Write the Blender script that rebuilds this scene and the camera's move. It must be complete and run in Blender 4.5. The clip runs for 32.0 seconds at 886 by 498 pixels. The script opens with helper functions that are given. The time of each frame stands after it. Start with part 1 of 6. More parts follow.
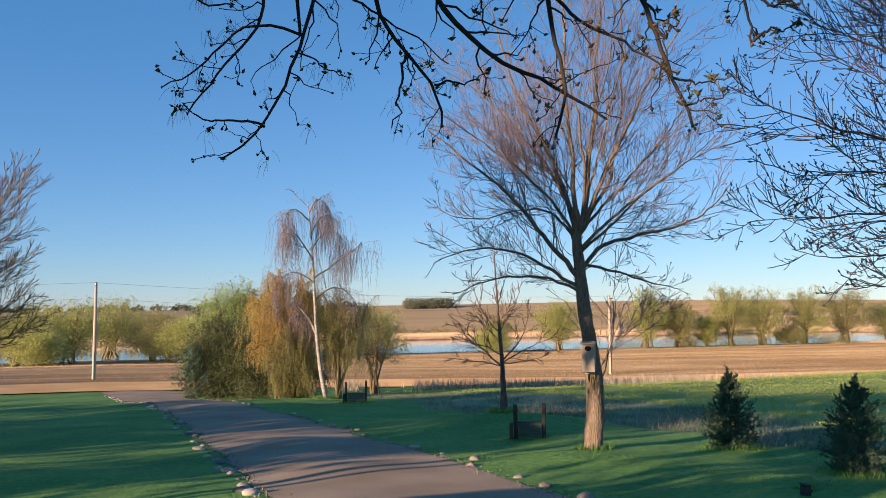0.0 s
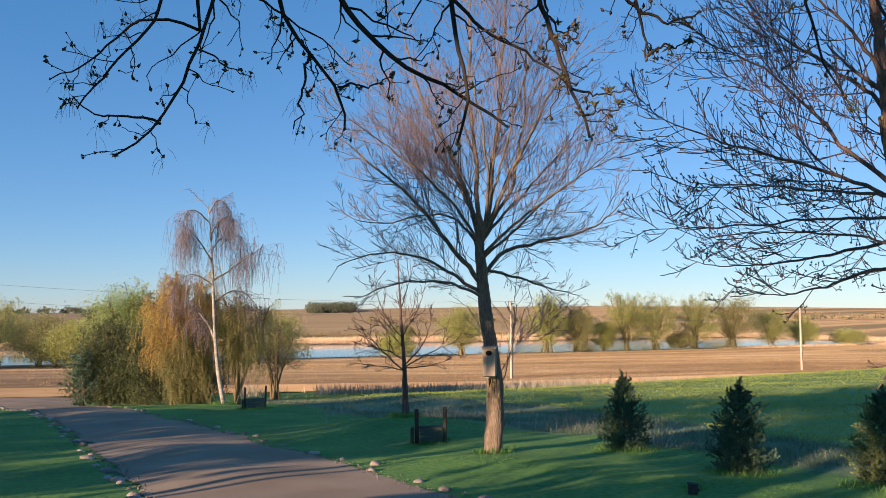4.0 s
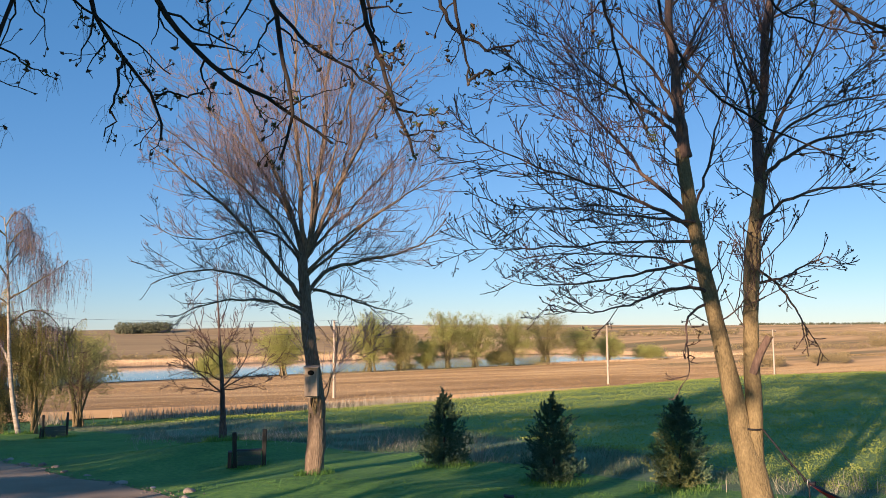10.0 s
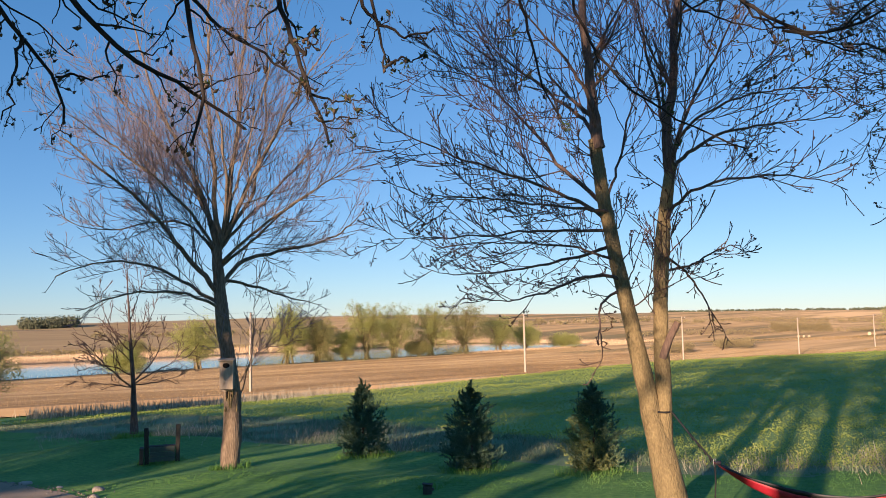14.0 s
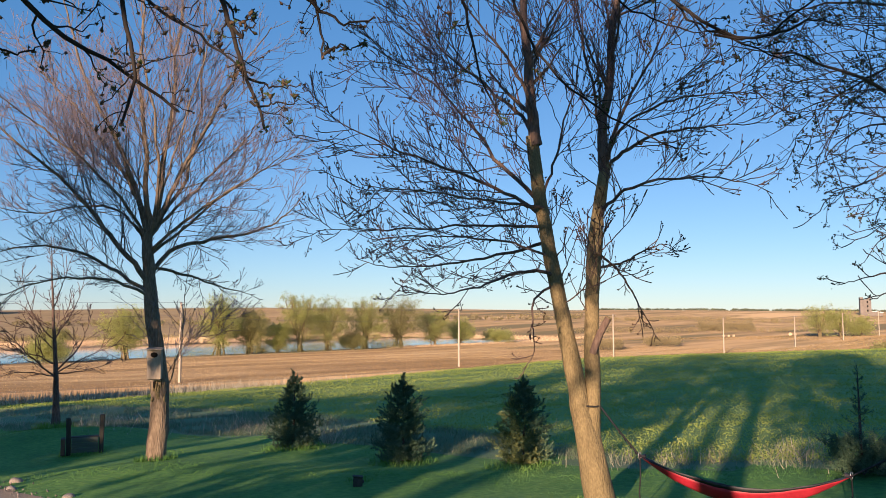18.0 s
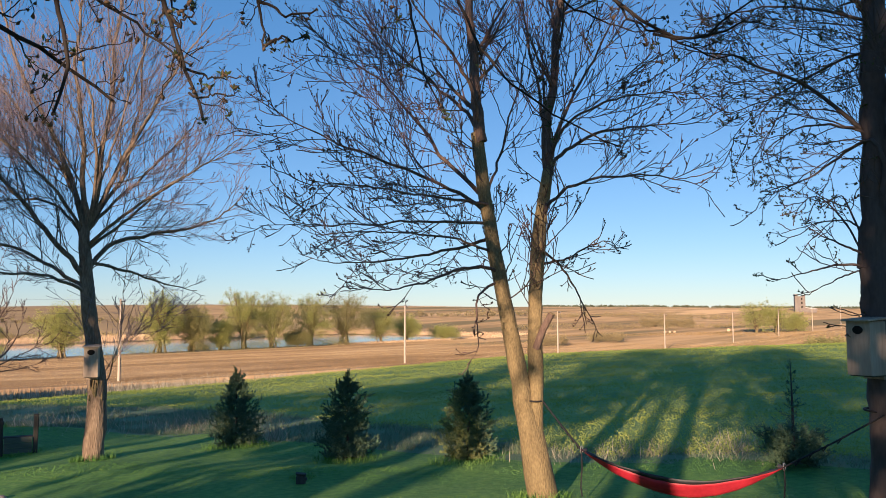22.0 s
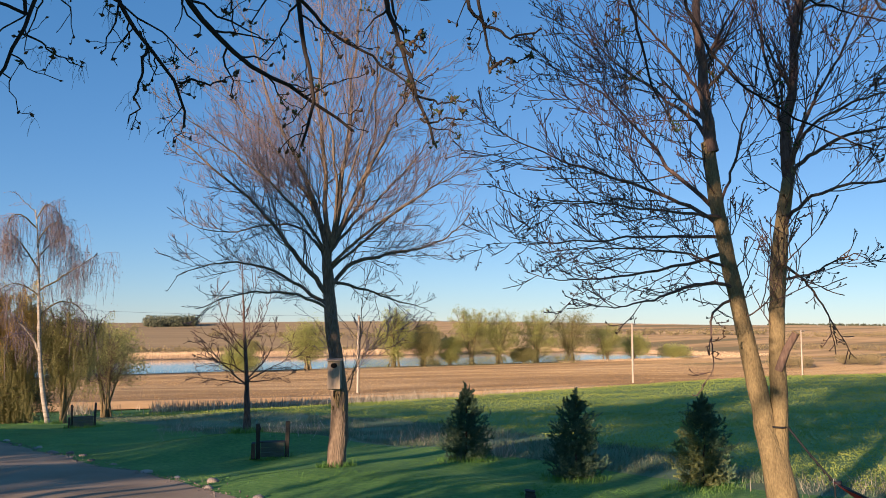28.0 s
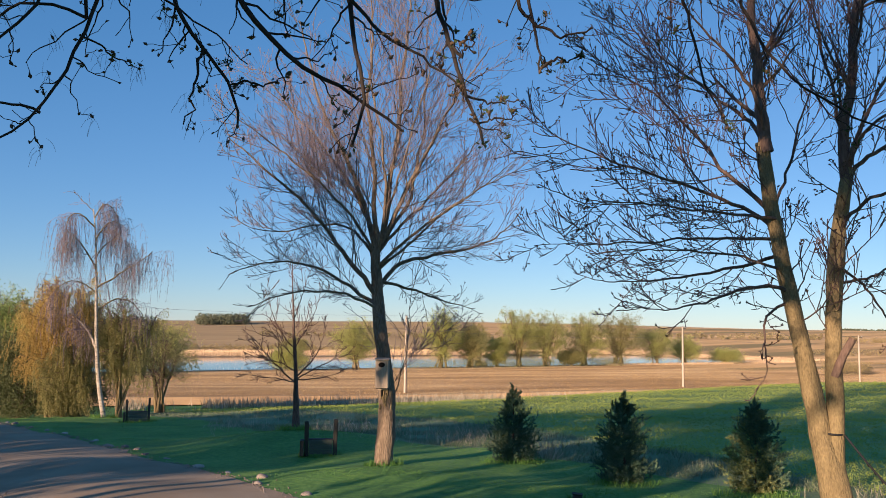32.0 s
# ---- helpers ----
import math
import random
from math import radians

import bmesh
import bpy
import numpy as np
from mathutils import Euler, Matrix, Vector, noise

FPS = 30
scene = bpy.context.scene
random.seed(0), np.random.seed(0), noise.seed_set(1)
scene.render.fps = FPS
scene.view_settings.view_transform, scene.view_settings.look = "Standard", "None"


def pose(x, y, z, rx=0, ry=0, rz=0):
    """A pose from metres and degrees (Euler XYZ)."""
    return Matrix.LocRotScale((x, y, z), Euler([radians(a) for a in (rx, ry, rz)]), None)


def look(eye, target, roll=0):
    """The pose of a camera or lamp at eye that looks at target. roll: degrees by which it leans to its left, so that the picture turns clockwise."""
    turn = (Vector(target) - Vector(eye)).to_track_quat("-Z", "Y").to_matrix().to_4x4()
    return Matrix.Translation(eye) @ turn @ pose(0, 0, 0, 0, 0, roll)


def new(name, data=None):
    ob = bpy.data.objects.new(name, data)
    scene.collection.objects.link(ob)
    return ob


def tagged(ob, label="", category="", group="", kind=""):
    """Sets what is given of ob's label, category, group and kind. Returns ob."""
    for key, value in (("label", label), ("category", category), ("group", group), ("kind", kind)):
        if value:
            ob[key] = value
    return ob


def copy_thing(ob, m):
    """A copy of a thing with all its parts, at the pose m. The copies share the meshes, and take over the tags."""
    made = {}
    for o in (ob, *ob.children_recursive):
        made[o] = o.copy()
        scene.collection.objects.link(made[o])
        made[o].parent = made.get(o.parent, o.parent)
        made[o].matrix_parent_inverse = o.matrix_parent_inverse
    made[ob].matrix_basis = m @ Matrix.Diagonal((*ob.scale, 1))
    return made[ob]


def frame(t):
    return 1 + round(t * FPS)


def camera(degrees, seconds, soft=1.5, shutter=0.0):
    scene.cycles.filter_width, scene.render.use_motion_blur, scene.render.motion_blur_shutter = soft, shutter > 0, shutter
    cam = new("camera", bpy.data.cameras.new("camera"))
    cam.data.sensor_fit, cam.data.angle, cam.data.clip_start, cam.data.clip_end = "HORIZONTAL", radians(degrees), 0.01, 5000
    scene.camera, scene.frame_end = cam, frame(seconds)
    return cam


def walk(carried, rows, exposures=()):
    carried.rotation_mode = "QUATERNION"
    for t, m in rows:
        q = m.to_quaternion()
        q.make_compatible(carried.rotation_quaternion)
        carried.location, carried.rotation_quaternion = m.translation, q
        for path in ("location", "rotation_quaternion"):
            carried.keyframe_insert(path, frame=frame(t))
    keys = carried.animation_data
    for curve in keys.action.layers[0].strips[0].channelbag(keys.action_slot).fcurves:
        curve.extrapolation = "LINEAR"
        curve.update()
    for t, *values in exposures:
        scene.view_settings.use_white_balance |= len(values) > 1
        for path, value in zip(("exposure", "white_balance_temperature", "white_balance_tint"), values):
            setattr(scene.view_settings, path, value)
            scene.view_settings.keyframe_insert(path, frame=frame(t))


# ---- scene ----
cam = camera(56.17, 32.0, soft=0.6)
EYE = 2.8
# seconds, place, then pitch, roll and heading
ROWS = [
    (0.0, -0.000, 0.000, 0.000, 4.21, -0.39, -1.69),
    (0.5, 0.001, 0.004, 0.001, 4.30, -0.28, -2.00),
    (1.0, 0.003, 0.007, 0.002, 4.42, -0.13, -2.56),
    (1.5, 0.006, 0.003, -0.002, 4.50, -0.10, -3.17),
    (2.0, 0.008, 0.006, 0.001, 4.50, 0.10, -3.99),
    (2.5, 0.014, 0.001, -0.001, 4.48, 0.16, -5.07),
    (3.0, 0.018, -0.000, -0.000, 4.50, 0.14, -6.24),
    (3.5, 0.018, 0.000, -0.004, 4.50, 0.03, -7.10),
    (4.0, 0.019, 0.001, -0.002, 4.50, -0.07, -8.29),
    (4.5, 0.015, -0.002, -0.006, 4.47, -0.24, -9.61),
    (6.5, 0.018, -0.000, -0.009, 4.85, -0.22, -14.04),
    (7.0, 0.016, -0.015, -0.008, 5.07, -0.18, -15.12),
    (7.5, 0.017, -0.007, -0.009, 5.29, -0.14, -15.88),
    (8.0, 0.021, -0.002, -0.009, 5.41, -0.06, -16.65),
    (8.5, 0.018, -0.004, -0.007, 5.55, -0.19, -17.62),
    (9.0, 0.019, -0.005, -0.010, 5.70, -0.27, -18.44),
    (9.5, 0.021, 0.003, -0.009, 5.70, -0.39, -19.48),
    (10.0, 0.023, 0.006, -0.011, 5.75, -0.49, -20.43),
    (10.5, 0.020, 0.009, -0.013, 5.78, -0.63, -21.24),
    (11.0, 0.029, 0.016, -0.014, 5.76, -0.72, -22.06),
    (11.5, 0.026, 0.015, -0.018, 5.74, -0.80, -22.87),
    (12.0, 0.035, 0.019, -0.014, 5.65, -0.88, -23.60),
    (12.5, 0.032, 0.011, -0.021, 5.54, -1.02, -24.42),
    (13.0, 0.032, 0.007, -0.021, 5.38, -1.10, -25.00),
    (13.5, 0.034, 0.001, -0.023, 5.21, -1.21, -25.60),
    (14.0, 0.036, 0.008, -0.026, 5.02, -1.22, -26.05),
    (14.5, 0.036, 0.021, -0.021, 4.75, -1.38, -26.56),
    (16.5, 0.047, 0.024, -0.028, 4.35, -1.25, -28.18),
    (17.0, 0.042, 0.012, -0.031, 4.37, -0.90, -28.83),
    (17.5, 0.043, 0.009, -0.037, 4.48, -0.53, -29.56),
    (18.0, 0.045, -0.000, -0.046, 4.57, -0.18, -30.41),
    (18.5, 0.046, -0.010, -0.047, 4.65, 0.06, -31.25),
    (19.0, 0.048, -0.006, -0.050, 4.65, 0.60, -31.97),
    (19.5, 0.045, -0.012, -0.056, 4.70, 0.62, -32.55),
    (20.0, 0.053, -0.009, -0.055, 4.68, 0.55, -33.27),
    (20.5, 0.062, -0.002, -0.054, 4.60, 0.46, -33.78),
    (21.0, 0.066, -0.005, -0.051, 4.48, 0.33, -34.08),
    (21.5, 0.071, -0.018, -0.062, 4.34, 0.12, -34.26),
    (22.0, 0.067, -0.006, -0.055, 4.33, -0.23, -34.11),
    (22.5, 0.066, -0.003, -0.060, 4.37, -0.47, -33.64),
    (23.0, 0.068, 0.008, -0.054, 4.34, -0.47, -32.83),
    (23.5, 0.059, 0.003, -0.052, 4.42, -0.64, -31.87),
    (24.0, 0.055, -0.007, -0.056, 4.63, -0.57, -29.90),
    (24.5, 0.051, 0.006, -0.061, 4.75, -0.29, -27.70),
    (25.0, 0.047, 0.008, -0.054, 4.78, -0.24, -25.76),
    (25.5, 0.051, 0.005, -0.062, 4.86, -0.02, -23.99),
    (27.5, 0.057, -0.002, -0.060, 5.48, 0.13, -19.74),
    (28.0, 0.055, 0.012, -0.053, 5.52, 0.18, -18.69),
    (28.5, 0.055, 0.014, -0.056, 5.62, 0.15, -17.83),
    (29.0, 0.051, 0.000, -0.059, 5.68, 0.21, -17.29),
    (29.5, 0.048, -0.005, -0.063, 5.70, 0.24, -16.83),
    (30.0, 0.051, 0.011, -0.057, 5.68, 0.32, -16.51),
    (30.5, 0.049, 0.011, -0.058, 5.69, 0.39, -16.17),
    (31.0, 0.052, 0.012, -0.056, 5.66, 0.51, -15.85),
    (31.5, 0.050, 0.015, -0.055, 5.64, 0.71, -15.60),
    (32.0, 0.049, 0.008, -0.059, 5.55, 0.87, -15.38),
]
walk(cam, [(t, Matrix.Translation((x, y, EYE + z)) @ Euler((0, 0, radians(yaw))).to_matrix().to_4x4() @ pose(0, 0, 0, 90 + pitch) @ pose(0, 0, 0, 0, 0, roll))
           for t, x, y, z, pitch, roll, yaw in ROWS],
     exposures=[(0.0, 0.97, 5200, 15), (4.0, 0.95, 5200, 15), (7.0, 0.89, 5200, 15), (12.0, 0.89, 5200, 15), (17.0, 0.84, 5200, 15), (32.0, 0.81, 5200, 15)])
# ---- end of path ----

# ---- light ----
SUN_TO = 53.0      # heading that the sunlight travels to, clockwise from +y
SUN_UP = 11.0
world = bpy.data.worlds.new("sky")
scene.world = world
world.use_nodes = True
wn = world.node_tree.nodes
wl = world.node_tree.links
sky = wn.new("ShaderNodeTexSky")
sky.sky_type = "NISHITA"
sky.sun_disc = False
sky.sun_elevation = radians(SUN_UP)
sky.sun_rotation = radians(SUN_TO + 180)
sky.altitude = 1500
sky.air_density = 1.0
sky.dust_density = 0.0
sky.ozone_density = 0.8
haze = wn.new("ShaderNodeMix")
haze.data_type = "RGBA"
haze.blend_type = "ADD"
haze.inputs[0].default_value = 1.0
haze.inputs[7].default_value = (0.12, 1.15, 2.35, 1)
wl.new(sky.outputs["Color"], haze.inputs[6])
wl.new(haze.outputs[2], wn["Background"].inputs["Color"])
wn["Background"].inputs["Strength"].default_value = 0.044
sun = new("sun", bpy.data.lights.new("sun", "SUN"))
sun.data.energy = 5.7
sun.data.angle = radians(0.6)
sun.data.color = (1.0, 0.62, 0.32)
_a, _e = radians(SUN_TO), radians(SUN_UP)
SUN_DIR = Vector((math.sin(_a) * math.cos(_e), math.cos(_a) * math.cos(_e), -math.sin(_e)))
sun.matrix_world = look((0, 0, 40), Vector((0, 0, 40)) + SUN_DIR)


# ---- materials ----
def material(name, colors, scale=3.0, fine=40.0, rough=0.85, bump=0.3, spec=0.3, metal=0.0, island=0.0, by_object=0.0,
             stretch=(1, 1, 1), bump_dist=0.02, coords="Object", trans=0.0, detail=6.0, mix_fine=0.4, turn=0.0, span=0.34, coarse=0.0):
    """A surface of two or three colours mixed by a broad and a fine noise, with relief."""
    m = bpy.data.materials.new(name)
    m.use_nodes = True
    n, l = m.node_tree.nodes, m.node_tree.links
    b = n["Principled BSDF"]
    tc, mp = n.new("ShaderNodeTexCoord"), n.new("ShaderNodeMapping")
    mp.inputs["Scale"].default_value = stretch
    mp.inputs["Rotation"].default_value = (0, 0, radians(-turn))
    if turn:
        mp.vector_type = "TEXTURE"
        mp.inputs["Rotation"].default_value = (0, 0, radians(turn))
        mp.inputs["Scale"].default_value = tuple(1 / q for q in stretch)
    l.new(tc.outputs[coords], mp.inputs["Vector"])
    broad, small = n.new("ShaderNodeTexNoise"), n.new("ShaderNodeTexNoise")
    broad.inputs["Scale"].default_value, broad.inputs["Detail"].default_value = scale, detail
    small.inputs["Scale"].default_value, small.inputs["Detail"].default_value = fine, 4
    l.new(mp.outputs["Vector"], broad.inputs["Vector"])
    l.new(mp.outputs["Vector"], small.inputs["Vector"])
    fac = n.new("ShaderNodeMix")
    fac.inputs["Factor"].default_value = mix_fine
    l.new(broad.outputs["Fac"], fac.inputs["A"])
    l.new(small.outputs["Fac"], fac.inputs["B"])
    src = fac.outputs["Result"]
    if island or by_object:
        rnd = n.new("ShaderNodeNewGeometry") if island else n.new("ShaderNodeObjectInfo")
        mad = n.new("ShaderNodeMath")
        mad.operation = "MULTIPLY_ADD"
        l.new(rnd.outputs["Random Per Island" if island else "Random"], mad.inputs[0])
        mad.inputs[1].default_value = island or by_object
        add = n.new("ShaderNodeMath")
        add.operation = "SUBTRACT"
        l.new(src, add.inputs[0])
        add.inputs[1].default_value = (island or by_object) / 2
        l.new(add.outputs[0], mad.inputs[2])
        src = mad.outputs[0]
    ramp = n.new("ShaderNodeValToRGB")
    ramp.color_ramp.elements.remove(ramp.color_ramp.elements[1])
    for i, c in enumerate(colors):
        p = 0.5 - span / 2 + span * i / max(1, len(colors) - 1)
        e = ramp.color_ramp.elements[0] if i == 0 else ramp.color_ramp.elements.new(p)
        e.position = p
        e.color = (*c, 1)
    l.new(src, ramp.inputs["Fac"])
    l.new(ramp.outputs["Color"], b.inputs["Base Color"])
    b.inputs["Roughness"].default_value = rough
    b.inputs["Diffuse Roughness"].default_value = coarse
    b.inputs["Specular IOR Level"].default_value = spec
    b.inputs["Metallic"].default_value = metal
    if trans:
        tr, ms = n.new("ShaderNodeBsdfTranslucent"), n.new("ShaderNodeMixShader")
        l.new(ramp.outputs["Color"], tr.inputs["Color"])
        ms.inputs["Fac"].default_value = trans
        l.new(b.outputs["BSDF"], ms.inputs[1])
        l.new(tr.outputs["BSDF"], ms.inputs[2])
        l.new(ms.outputs["Shader"], n["Material Output"].inputs["Surface"])
    if bump:
        bp = n.new("ShaderNodeBump")
        bp.inputs["Strength"].default_value = bump
        bp.inputs["Distance"].default_value = bump_dist
        l.new(fac.outputs["Result"], bp.inputs["Height"])
        l.new(bp.outputs["Normal"], b.inputs["Normal"])
    return m


M_LAWN = material("mown_grass", [(0.056, 0.14, 0.03), (0.108, 0.235, 0.042), (0.195, 0.315, 0.062)], 0.5, 9, 0.9, 0.7, bump_dist=0.05, mix_fine=0.5)
M_BLADE = material("grass_blades", [(0.065, 0.16, 0.033), (0.127, 0.266, 0.047), (0.215, 0.345, 0.07)], 0.5, 3, 0.75, 0, trans=0.3, island=0.15)
M_CROP = material("crop_soil_and_leaf", [(0.14, 0.219, 0.0665), (0.203, 0.3, 0.0855), (0.281, 0.369, 0.104)], 0.25, 5, 0.9, 0.8, bump_dist=0.08, mix_fine=0.5)
M_CROPLEAF = material("crop_leaves", [(0.209, 0.282, 0.0609), (0.312, 0.387, 0.0796), (0.431, 0.471, 0.105)], 0.15, 2, 0.7, 0, trans=0.42, island=0.12)
M_ASPHALT = material("old_driveway_gravel", [(0.18, 0.14, 0.09), (0.257, 0.203, 0.135), (0.342, 0.279, 0.194)], 0.6, 55, 0.9, 0.5, bump_dist=0.01, mix_fine=0.45, coarse=0.2)
M_ROAD = material("gravel_road", [(0.30, 0.195, 0.08), (0.38, 0.255, 0.11), (0.46, 0.32, 0.15)], 0.3, 12, 0.95, 0.4, coarse=1.0)
M_STUBBLE = material("stubble_field", [(0.109, 0.0742, 0.0338), (0.18, 0.128, 0.0625), (0.265, 0.207, 0.113)], 0.11, 0.9, 0.95, 0.4, bump_dist=0.1, turn=18, stretch=(0.12, 1.4, 1), span=0.22, coarse=1.0)
M_MARSH = material("marsh_ground", [(0.22, 0.16, 0.09), (0.36, 0.27, 0.16), (0.46, 0.36, 0.22)], 0.02, 0.4, 0.95, 0.3)
FIELDS = [(0.105, 0.09, 0.042), (0.185, 0.135, 0.064), (0.29, 0.21, 0.105), (0.175, 0.132, 0.063), (0.36, 0.27, 0.145)]
M_HILL = material("far_fields", [tuple(0.95 * v for v in c) for c in FIELDS], 0.006, 0.03, 0.95, 0, coarse=1.0, span=0.17, stretch=(0.35, 2.2, 1), mix_fine=0.3, turn=18)
M_PLOUGH = material("ploughed_brown_soil", [(0.135, 0.103, 0.0539), (0.185, 0.143, 0.0735), (0.245, 0.194, 0.098)], 0.02, 0.15, 0.95, 0, coarse=1.0, turn=18, stretch=(0.2, 1.5, 1))
M_BOARD = material("dark_green_boards", [(0.0702, 0.0897, 0.072), (0.117, 0.138, 0.108)], 3, 30, 0.85, 0.3, stretch=(0.2, 1, 1))
M_BARK = material("grey_brown_bark", [(0.135, 0.106, 0.0537), (0.219, 0.172, 0.0855), (0.301, 0.24, 0.116)], 9, 60, 0.9, 0.8, stretch=(1, 1, 0.4), bump_dist=0.05, mix_fine=0.6)
M_GREYBARK = material("furrowed_grey_bark", [(0.095, 0.0725, 0.051), (0.19, 0.147, 0.102), (0.304, 0.242, 0.17)], 6, 45, 0.92, 1.0, stretch=(1, 1, 0.22), bump_dist=0.05, mix_fine=0.55)
M_ASHBARK = material("dark_limb_bark", [(0.0667, 0.0459, 0.0374), (0.132, 0.0918, 0.0726), (0.213, 0.151, 0.116)], 5, 38, 0.9, 0.8, stretch=(1, 1, 0.25), bump_dist=0.04, mix_fine=0.5)
# Near black: the shade of the silhouetted overhead boughs is put into this colour.
M_BOUGH = material("shade_toned_bough_bark", [(0.02, 0.016, 0.014), (0.04, 0.033, 0.028)], 8, 50, 0.9, 0.5)
M_TWIG = material("twig_bark", [(0.084, 0.054, 0.0532), (0.147, 0.0945, 0.0896)], 2, 14, 0.85, 0.3)
M_TWIGRED = material("reddish_twigs", [(0.156, 0.131, 0.149), (0.263, 0.223, 0.246)], 2, 14, 0.8, 0.2)
M_DARKBARK = material("dark_bark", [(0.054, 0.0427, 0.04), (0.104, 0.0836, 0.074)], 5, 30, 0.9, 0.6, stretch=(1, 1, 0.3))
M_BUD = material("buds", [(0.07, 0.045, 0.03), (0.11, 0.075, 0.04)], 3, 20, 0.7, 0)
M_YOUNG = material("young_leaves", [(0.035, 0.055, 0.015), (0.07, 0.10, 0.03)], 3, 20, 0.7, 0, trans=0.25)
M_SPRUCE = material("spruce_needles", [(0.0561, 0.11, 0.0743), (0.0924, 0.164, 0.101), (0.157, 0.223, 0.127)], 1.5, 10, 0.7, 0, island=0.25)
# Yellow-green that stands in for sunlight on one side of a spruce.
M_SPRUCELIT = material("sunlit_spruce_needles", [(0.15, 0.20, 0.07), (0.235, 0.275, 0.095), (0.33, 0.34, 0.13)], 1.2, 8, 0.75, 0, island=0.3)
M_WOOD = material("weathered_wood", [(0.24, 0.195, 0.145), (0.34, 0.28, 0.211), (0.44, 0.366, 0.277)], 3, 30, 0.85, 0.4, stretch=(1, 1, 0.15), bump_dist=0.006)
M_DARKWOOD = material("dark_old_wood", [(0.038, 0.0378, 0.0323), (0.0722, 0.0666, 0.0561)], 3, 30, 0.85, 0.5, stretch=(1, 1, 0.2), bump_dist=0.006)
M_POLE = material("pale_pole_wood", [(0.36, 0.30, 0.23), (0.48, 0.41, 0.32), (0.58, 0.5, 0.4)], 2, 14, 0.85, 0.3, stretch=(1, 1, 0.1))
M_BLACK = material("black_webbing", [(0.012, 0.012, 0.013), (0.024, 0.024, 0.026)], 20, 90, 0.75, 0.2)
M_HOLE = material("dark_hole", [(0.008, 0.007, 0.006), (0.014, 0.012, 0.01)], 20, 60, 0.95, 0)
M_RED = material("red_nylon", [(0.33, 0.015, 0.03), (0.48, 0.028, 0.045)], 3, 25, 0.5, 0.25, spec=0.4)
M_CHAR = material("charcoal_nylon", [(0.02, 0.02, 0.026), (0.045, 0.042, 0.05)], 3, 25, 0.55, 0.25, spec=0.4)
M_STONE = material("field_stone", [(0.18, 0.155, 0.13), (0.30, 0.26, 0.22), (0.46, 0.41, 0.35)], 3, 25, 0.85, 0.5, by_object=0.5)
M_BIRCH = material("birch_bark", [(0.10, 0.085, 0.07), (0.37, 0.335, 0.27), (0.52, 0.475, 0.40)], 2.2, 12, 0.75, 0.4, stretch=(0.6, 0.6, 2.2))
M_METAL = material("galvanised_metal", [(0.32, 0.32, 0.33), (0.46, 0.46, 0.47)], 4, 30, 0.45, 0.1, metal=0.8)
M_GREYPAINT = material("grey_concrete", [(0.17, 0.15, 0.13), (0.26, 0.23, 0.20)], 0.5, 4, 0.85, 0.2)
M_DULL = material("dull_old_grass", [(0.13, 0.19, 0.10), (0.185, 0.235, 0.135), (0.26, 0.28, 0.18)], 0.3, 3, 0.85, 0, trans=0.2, island=0.5)
M_STALK = material("cut_stalks", [(0.185, 0.122, 0.0522), (0.308, 0.211, 0.0957), (0.453, 0.341, 0.174)], 0.11, 0.9, 0.85, 0, island=0.3, turn=18, stretch=(0.12, 1.4, 1), span=0.22)
M_DULLSOIL = material("thatch_and_old_grass", [(0.11, 0.175, 0.08), (0.15, 0.21, 0.105), (0.20, 0.24, 0.13)], 0.4, 9, 0.95, 0.6, bump_dist=0.05, mix_fine=0.5)
M_PASTURE = material("dry_pasture", FIELDS, 0.006, 0.03, 0.9, 0, span=0.17, stretch=(0.35, 2.2, 1), mix_fine=0.3, turn=18, island=0.06)
M_WIRE = material("grey_wire", [(0.10, 0.10, 0.11), (0.16, 0.16, 0.17)], 1, 5, 0.6, 0)
M_STRAW = material("dry_grass", [(0.24, 0.215, 0.15), (0.38, 0.34, 0.25), (0.52, 0.475, 0.36)], 0.6, 5, 0.8, 0, trans=0.25, island=0.6)
M_REED = material("pale_reeds", [(0.38, 0.27, 0.155), (0.54, 0.40, 0.24), (0.64, 0.5, 0.32)], 0.05, 0.6, 0.85, 0, island=0.5)
M_WILLOW = material("spring_willow_leaves", [(0.309, 0.331, 0.095), (0.437, 0.455, 0.133), (0.546, 0.537, 0.18)], 0.1, 1, 0.7, 0, trans=0.45, island=0.2)
M_OLIVE = material("olive_spring_leaves", [(0.245, 0.238, 0.0855), (0.36, 0.342, 0.123), (0.465, 0.431, 0.171)], 0.1, 1, 0.7, 0, trans=0.45, island=0.2)
M_OLIVEDARK = material("dull_olive_leaves", [(0.20, 0.20, 0.075), (0.30, 0.29, 0.105), (0.41, 0.375, 0.15)], 0.2, 2, 0.75, 0, trans=0.45, island=0.22)
M_FRESH = material("fresh_green_leaves", [(0.27, 0.36, 0.10), (0.39, 0.48, 0.145), (0.50, 0.57, 0.20)], 0.2, 2, 0.7, 0, trans=0.45, island=0.22)
M_OCHRE = material("ochre_catkins_and_leaves", [(0.379, 0.267, 0.0752), (0.502, 0.371, 0.104), (0.576, 0.475, 0.15)], 0.4, 3, 0.7, 0, trans=0.45, island=0.22)
M_CEDAR = material("juniper_foliage", [(0.0624, 0.082, 0.032), (0.0975, 0.119, 0.044), (0.148, 0.164, 0.06)], 0.9, 5, 0.75, 0, island=0.28)
M_BIRCHLEAF = material("birch_catkins", [(0.19, 0.12, 0.075), (0.27, 0.18, 0.11), (0.26, 0.22, 0.11)], 0.4, 4, 0.7, 0, trans=0.2, island=0.6)
